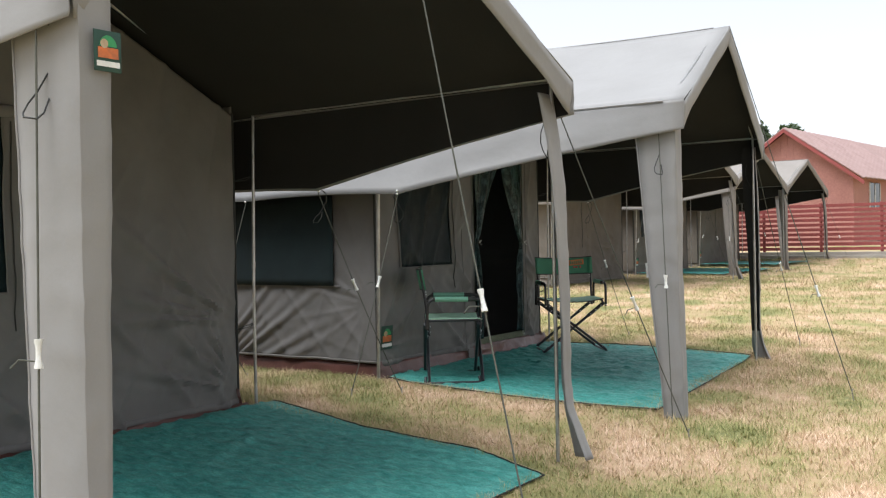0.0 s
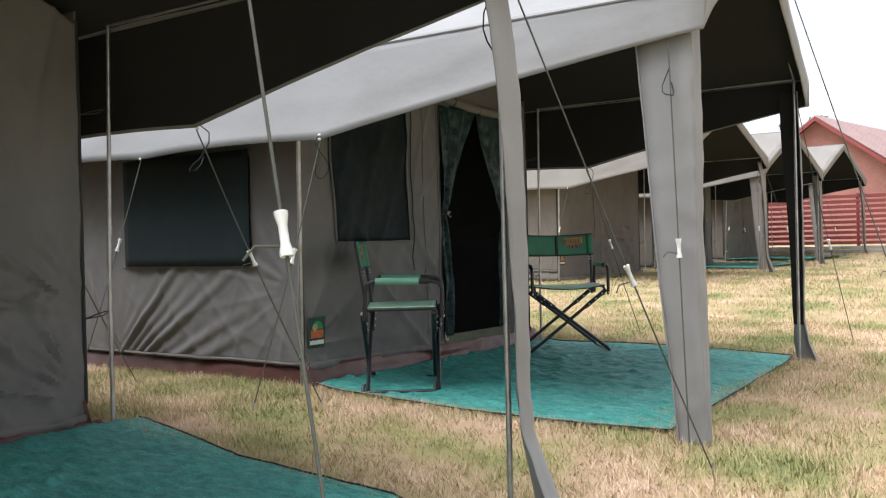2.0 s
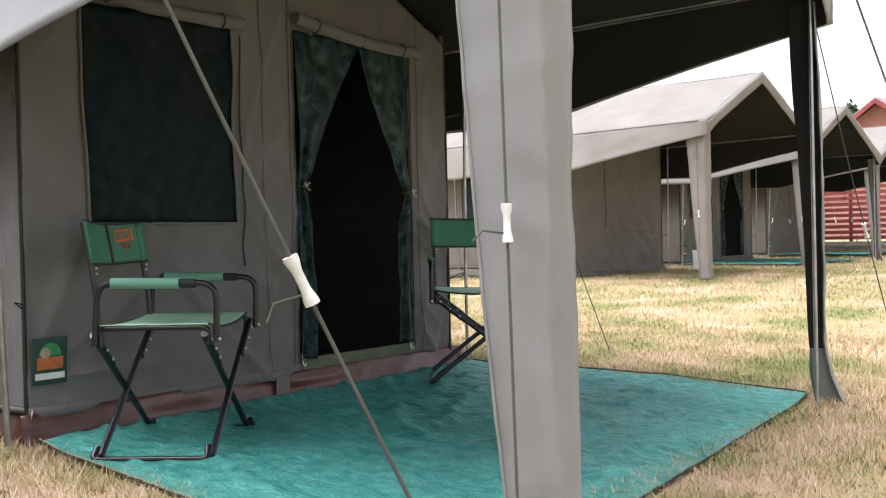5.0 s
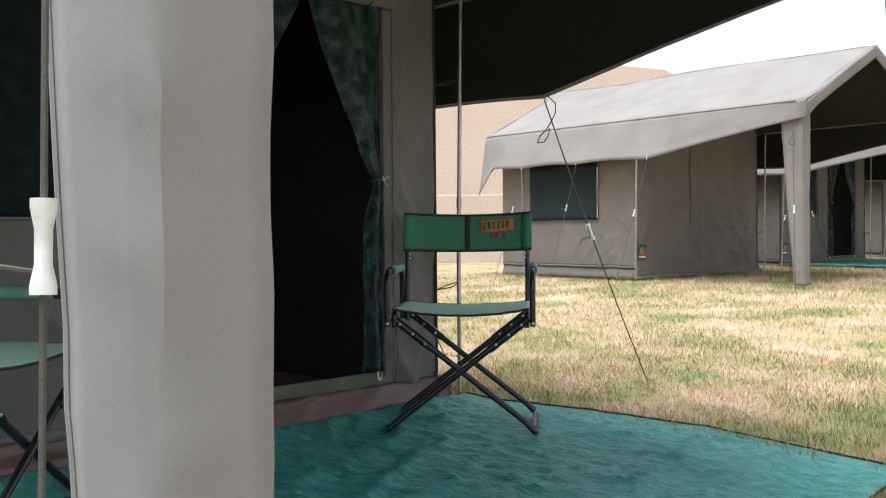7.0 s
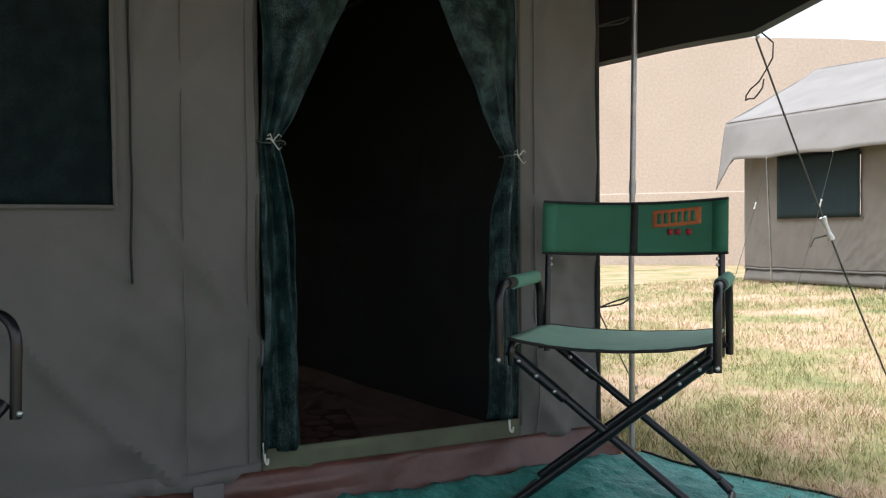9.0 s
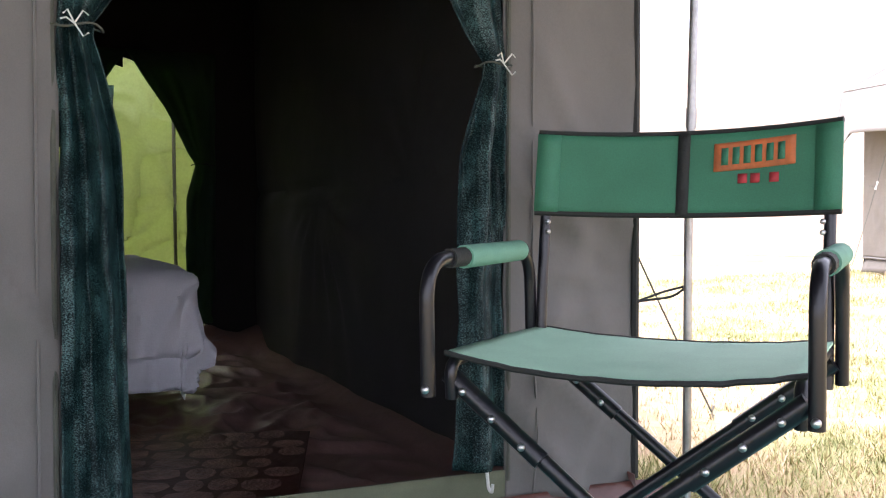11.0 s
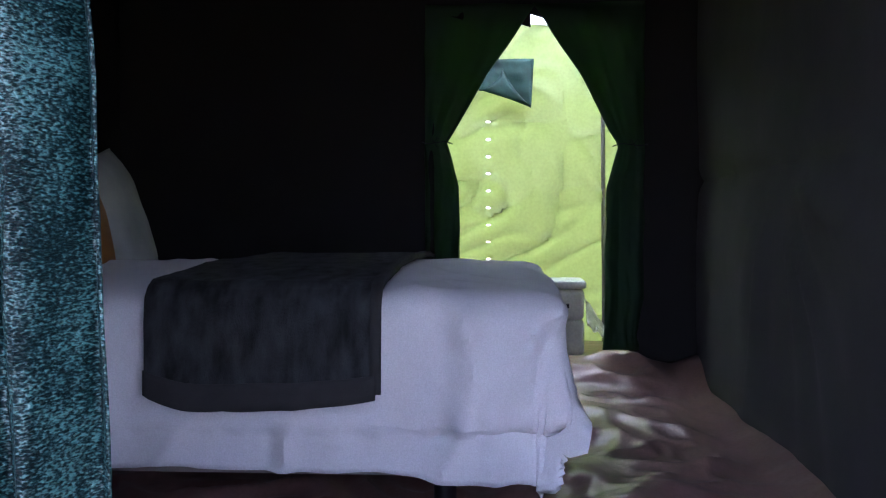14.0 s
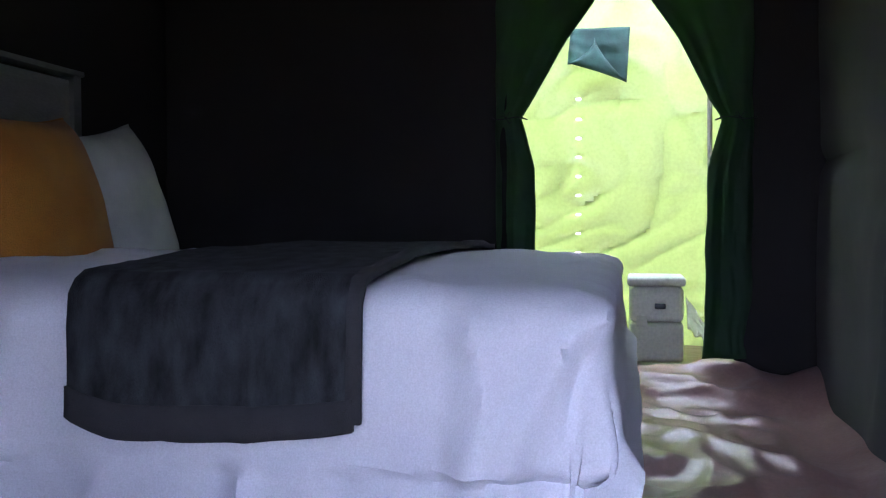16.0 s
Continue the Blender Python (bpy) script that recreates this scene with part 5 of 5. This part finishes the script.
def fence():
    t = thing("slatted_fence", pose(-4, 26.2, ground_z(-2, 27), 0, 0, 0), "dark red slatted timber fence on a concrete kerb", "fence")
    L = 34
    part("kerb", block(-6, L, -0.1, 0.15, -0.6, 0.12, 0.01), CONCRETE, t, smooth=False)
    part("kerb", block(-6, L, -0.75, -0.5, -0.6, 0.02, 0.01), CONCRETE, t, smooth=False)
    bm = block(-0.045, 0.045, -0.05, 0.05, 0.0, 1.85, 0.004)
    post = part("post", bm, FENCEM, t, smooth=False)
    post.location.x = -6
    for i in range(1, 21):
        p = new("post", post.data)
        p.parent = t
        p.location.x = -6 + 2 * i
    slat = part("slat", block(-1, 1, -0.07, -0.05, 0.0, 0.105, 0.003), FENCEM, t, smooth=False)
    k = 0
    for i in range(20):
        for j in range(10):
            s = slat if k == 0 else new("slat", slat.data)
            s.parent = t
            s.location = (-5 + 2 * i, 0.012 * math.sin(i * 3 + j), 0.18 + 0.17 * j)
            k += 1
    return t


fence()


def house(m, w, d, h, ridge, label):
    """Own axes: ridge along x; the gable wall at x = 0."""
    t = thing("brick_house", m, label, "house", "brick houses")
    bm = bmesh.new()
    ring0 = [bm.verts.new(p) for p in ((0, 0, -1), (0, d, -1), (0, d, h), (0, d / 2, ridge), (0, 0, h))]
    ring1 = [bm.verts.new((w, v.co.y, v.co.z)) for v in ring0]
    bm.faces.new(ring0[::-1]), bm.faces.new(ring1)
    for i in range(5):
        bm.faces.new((ring0[i], ring0[(i + 1) % 5], ring1[(i + 1) % 5], ring1[i]))
    part("wall", bm, BRICK, t, smooth=False)
    # brick courses on the gable end
    bm = bmesh.new()
    z = 0.8
    rnd = random.Random(2)
    while z < ridge - 0.15:
        y0, y1 = (0.05, d - 0.05) if z < h else (d / 2 * (z - h) / (ridge - h) + 0.1, d - d / 2 * (z - h) / (ridge - h) - 0.1)
        y = y0 + (0.15 if int(z / 0.1) % 2 else 0)
        while y < y1 - 0.3:
            o = 0.012 + 0.012 * rnd.random()
            vs = [bm.verts.new(p) for p in ((-o, y, z), (-o, y + 0.27, z), (-o, y + 0.27, z + 0.08), (-o, y, z + 0.08),
                                            (0.01, y, z), (0.01, y + 0.27, z), (0.01, y + 0.27, z + 0.08), (0.01, y, z + 0.08))]
            for f in ((3, 2, 1, 0), (0, 1, 5, 4), (1, 2, 6, 5), (2, 3, 7, 6), (3, 0, 4, 7)):
                bm.faces.new([vs[i] for i in f])
            y += 0.3
        z += 0.1
    tagged(part("brickwork", bm, BRICK, t, smooth=False), kind="stuff")
    s = (ridge - h) / (d / 2)
    for sy in (-1, 1):
        y0, y1 = (-0.6, d / 2) if sy < 0 else (d + 0.6, d / 2)
        def slope(u, v, y0=y0, y1=y1):
            y = y0 + (y1 - y0) * v
            tile = 0.035 * ((v * 22) % 1.0) + 0.02 * math.sin(u * 2 * math.pi / 0.6)
            return u, y, ridge + 0.1 - s * abs(y - d / 2) + 0.03 - tile
        part("roof", sheet(slope, steps(-0.45, w + 0.4, int(w * 7)), steps(0, 1, 66)), ROOFTILE, t, thick=0.06)
        bm = bmesh.new()
        a, b = Vector((-0.47, y0, ridge - s * abs(y0 - d / 2) + 0.0)), Vector((-0.47, y1, ridge + 0.08))
        for p in ((a, b),):
            q = [bm.verts.new(x) for x in (a, b, b + Vector((0, 0, -0.17)), a + Vector((0, 0, -0.17)))]
            q2 = [bm.verts.new(v.co + Vector((0.05, 0, 0))) for v in q]
            bm.faces.new(q), bm.faces.new(q2[::-1])
            for i in range(4):
                bm.faces.new((q[(i + 1) % 4], q[i], q2[i], q2[(i + 1) % 4]))
        part("barge_board", bm, FENCEM, t, smooth=False)
    for x in (2.2, 6.0):
        wdw = part("window", block(x, x + 1.6, -0.03, 0.03, 1.1, 2.3, 0.01), SHADOWGLASS, t, smooth=False)
        for dx in (0, 0.78, 1.54):
            part("window_frame", block(x + dx, x + dx + 0.06, -0.05, 0.0, 1.1, 2.3, 0.005), WHITE, wdw, smooth=False)
    part("verandah_post", block(1.2, 1.32, -1.6, -1.48, -1, h, 0.01), WHITE, t, smooth=False)


house(pose(-2.65, 35.0, 1.2, 0, 0, 84), 9, 5.7, 2.7, 4.7, "red brick bungalow with a red tiled roof behind the fence")
house(pose(-2.3, 45.7, 1.2, 0, 0, 84), 12, 5.7, 2.8, 4.9, "red brick bungalow with a red tiled roof farther back")


def tree(m, label, height, crown, seed, leaves=2600):
    rnd = random.Random(seed)
    t = thing("tree", m, label, "tree", "trees")
    bm = tube([(0.1 * math.sin(i), 0.1 * math.cos(i * 1.3), height * 0.8 * i / 8) for i in range(9)], 0.22, 8, taper=0.3)
    centres = []
    for i in range(16):
        a, z = rnd.random() * 6.28, height * (0.45 + 0.5 * rnd.random())
        r = crown * (0.3 + 0.7 * rnd.random()) * math.sqrt(max(0.1, 1 - abs(z / height - 0.7) * 2))
        e = Vector((r * math.cos(a), r * math.sin(a), z))
        tube([(0, 0, z * 0.6), e * 0.5 + Vector((0, 0, z * 0.32)), e], 0.07, 5, bm, taper=0.3)
        centres.append(e)
    part("trunk", bm, BARK, t)
    verts, faces = [], []
    for i in range(leaves):
        c = rnd.choice(centres) + Vector((rnd.gauss(0, 0.38), rnd.gauss(0, 0.38), rnd.gauss(0, 0.32))) * crown * 0.42
        d = Vector((rnd.gauss(0, 1), rnd.gauss(0, 1), rnd.gauss(0, 0.7))).normalized()
        s = d.orthogonal().normalized()
        n, l = len(verts), 0.12 + 0.12 * rnd.random()
        verts += [c - d * l, c + s * l * 0.45, c + d * l, c - s * l * 0.45]
        faces.append((n, n + 1, n + 2, n + 3))
    me = bpy.data.meshes.new("crown")
    me.from_pydata([tuple(v) for v in verts], [], faces)
    me.materials.append(LEAF)
    o = new("crown", me)
    o.parent = t


tree(pose(-12.9, 57, 0.5), "bushy dark green tree behind the brick house", 8.3, 0.95, 3, 1500)
tree(pose(-11.2, 57.6, 0.5), "bushy dark green tree behind the brick house", 8.5, 1.15, 5, 1700)


# ---- grass blades ----
def grass():
    rng = np.random.default_rng(7)

    def scatter(n, x0, x1, y0, y1):
        return np.column_stack((rng.uniform(x0, x1, n), rng.uniform(y0, y1, n)))
    spots = np.vstack((scatter(95000, -0.6, 6.5, -8.5, 5), scatter(14000, -3, 0.3, -3.6, -1.9), scatter(60000, -9, 6, 3, 16), scatter(16000, -12, 10, 15, 27), scatter(9000, -6, 0.2, 1.9, 6)))
    ok = np.ones(len(spots), bool)
    for x0, x1, y0, y1 in ((-5, 0.15, -2.0, 1.75), (0.1, 2.72, -1.9, 1.85), (-5, 0.15, -7.4, -3.7), (0.1, 3.0, -7.4, -3.85)):
        ok &= ~((spots[:, 0] > x0) & (spots[:, 0] < x1) & (spots[:, 1] > y0) & (spots[:, 1] < y1))
    spots = spots[ok]
    dens = np.array([nz(x * 0.7, y * 0.7, 8) + 0.6 * nz(x * 2.6, y * 2.6, 3) for x, y in spots])
    spots, dens = spots[dens > -9], dens[dens > -9]
    verts, faces = [], []
    for (x, y), d in zip(spots, dens):
        z = ground_z(x, y) - 0.012
        far = 1.0 + max(0.0, y - 4) * 0.09
        for k in range(4 if y < 5 else 3):
            a, lean = rng.uniform(0, 6.28), rng.uniform(0.2, 1.5)
            h = (0.025 + 0.05 * rng.random() ** 2 + 0.025 * max(0.0, d)) * (0.7 + 0.3 * far)
            w = 0.0022 * far + 0.0012 * rng.random()
            ox, oy = x + rng.normal(0, 0.014), y + rng.normal(0, 0.014)
            dx, dy = math.cos(a), math.sin(a)
            n = len(verts)
            verts += [(ox - dy * w, oy + dx * w, z), (ox + dy * w, oy - dx * w, z), (ox + dx * h * lean, oy + dy * h * lean, z + h)]
            faces.append((n, n + 1, n + 2))
    me = bpy.data.meshes.new("grass")
    me.from_pydata(verts, [], faces)
    me.materials.append(BLADEM)
    tagged(new("grass", me), "short dry straw and green grass blades", "grass", kind="stuff")


grass()

# a white board leaning beside a tent leg down the row
white_board = part("white_board", block(-0.012, 0.012, -0.11, 0.11, 0, 0.42, 0.004), WHITE)
white_board.matrix_world = pose(-3.71, 14.6, ground_z(-3.71, 14.6), 0, -14, -50)
tagged(white_board, "small white board leaning beside a tent pole", "board")
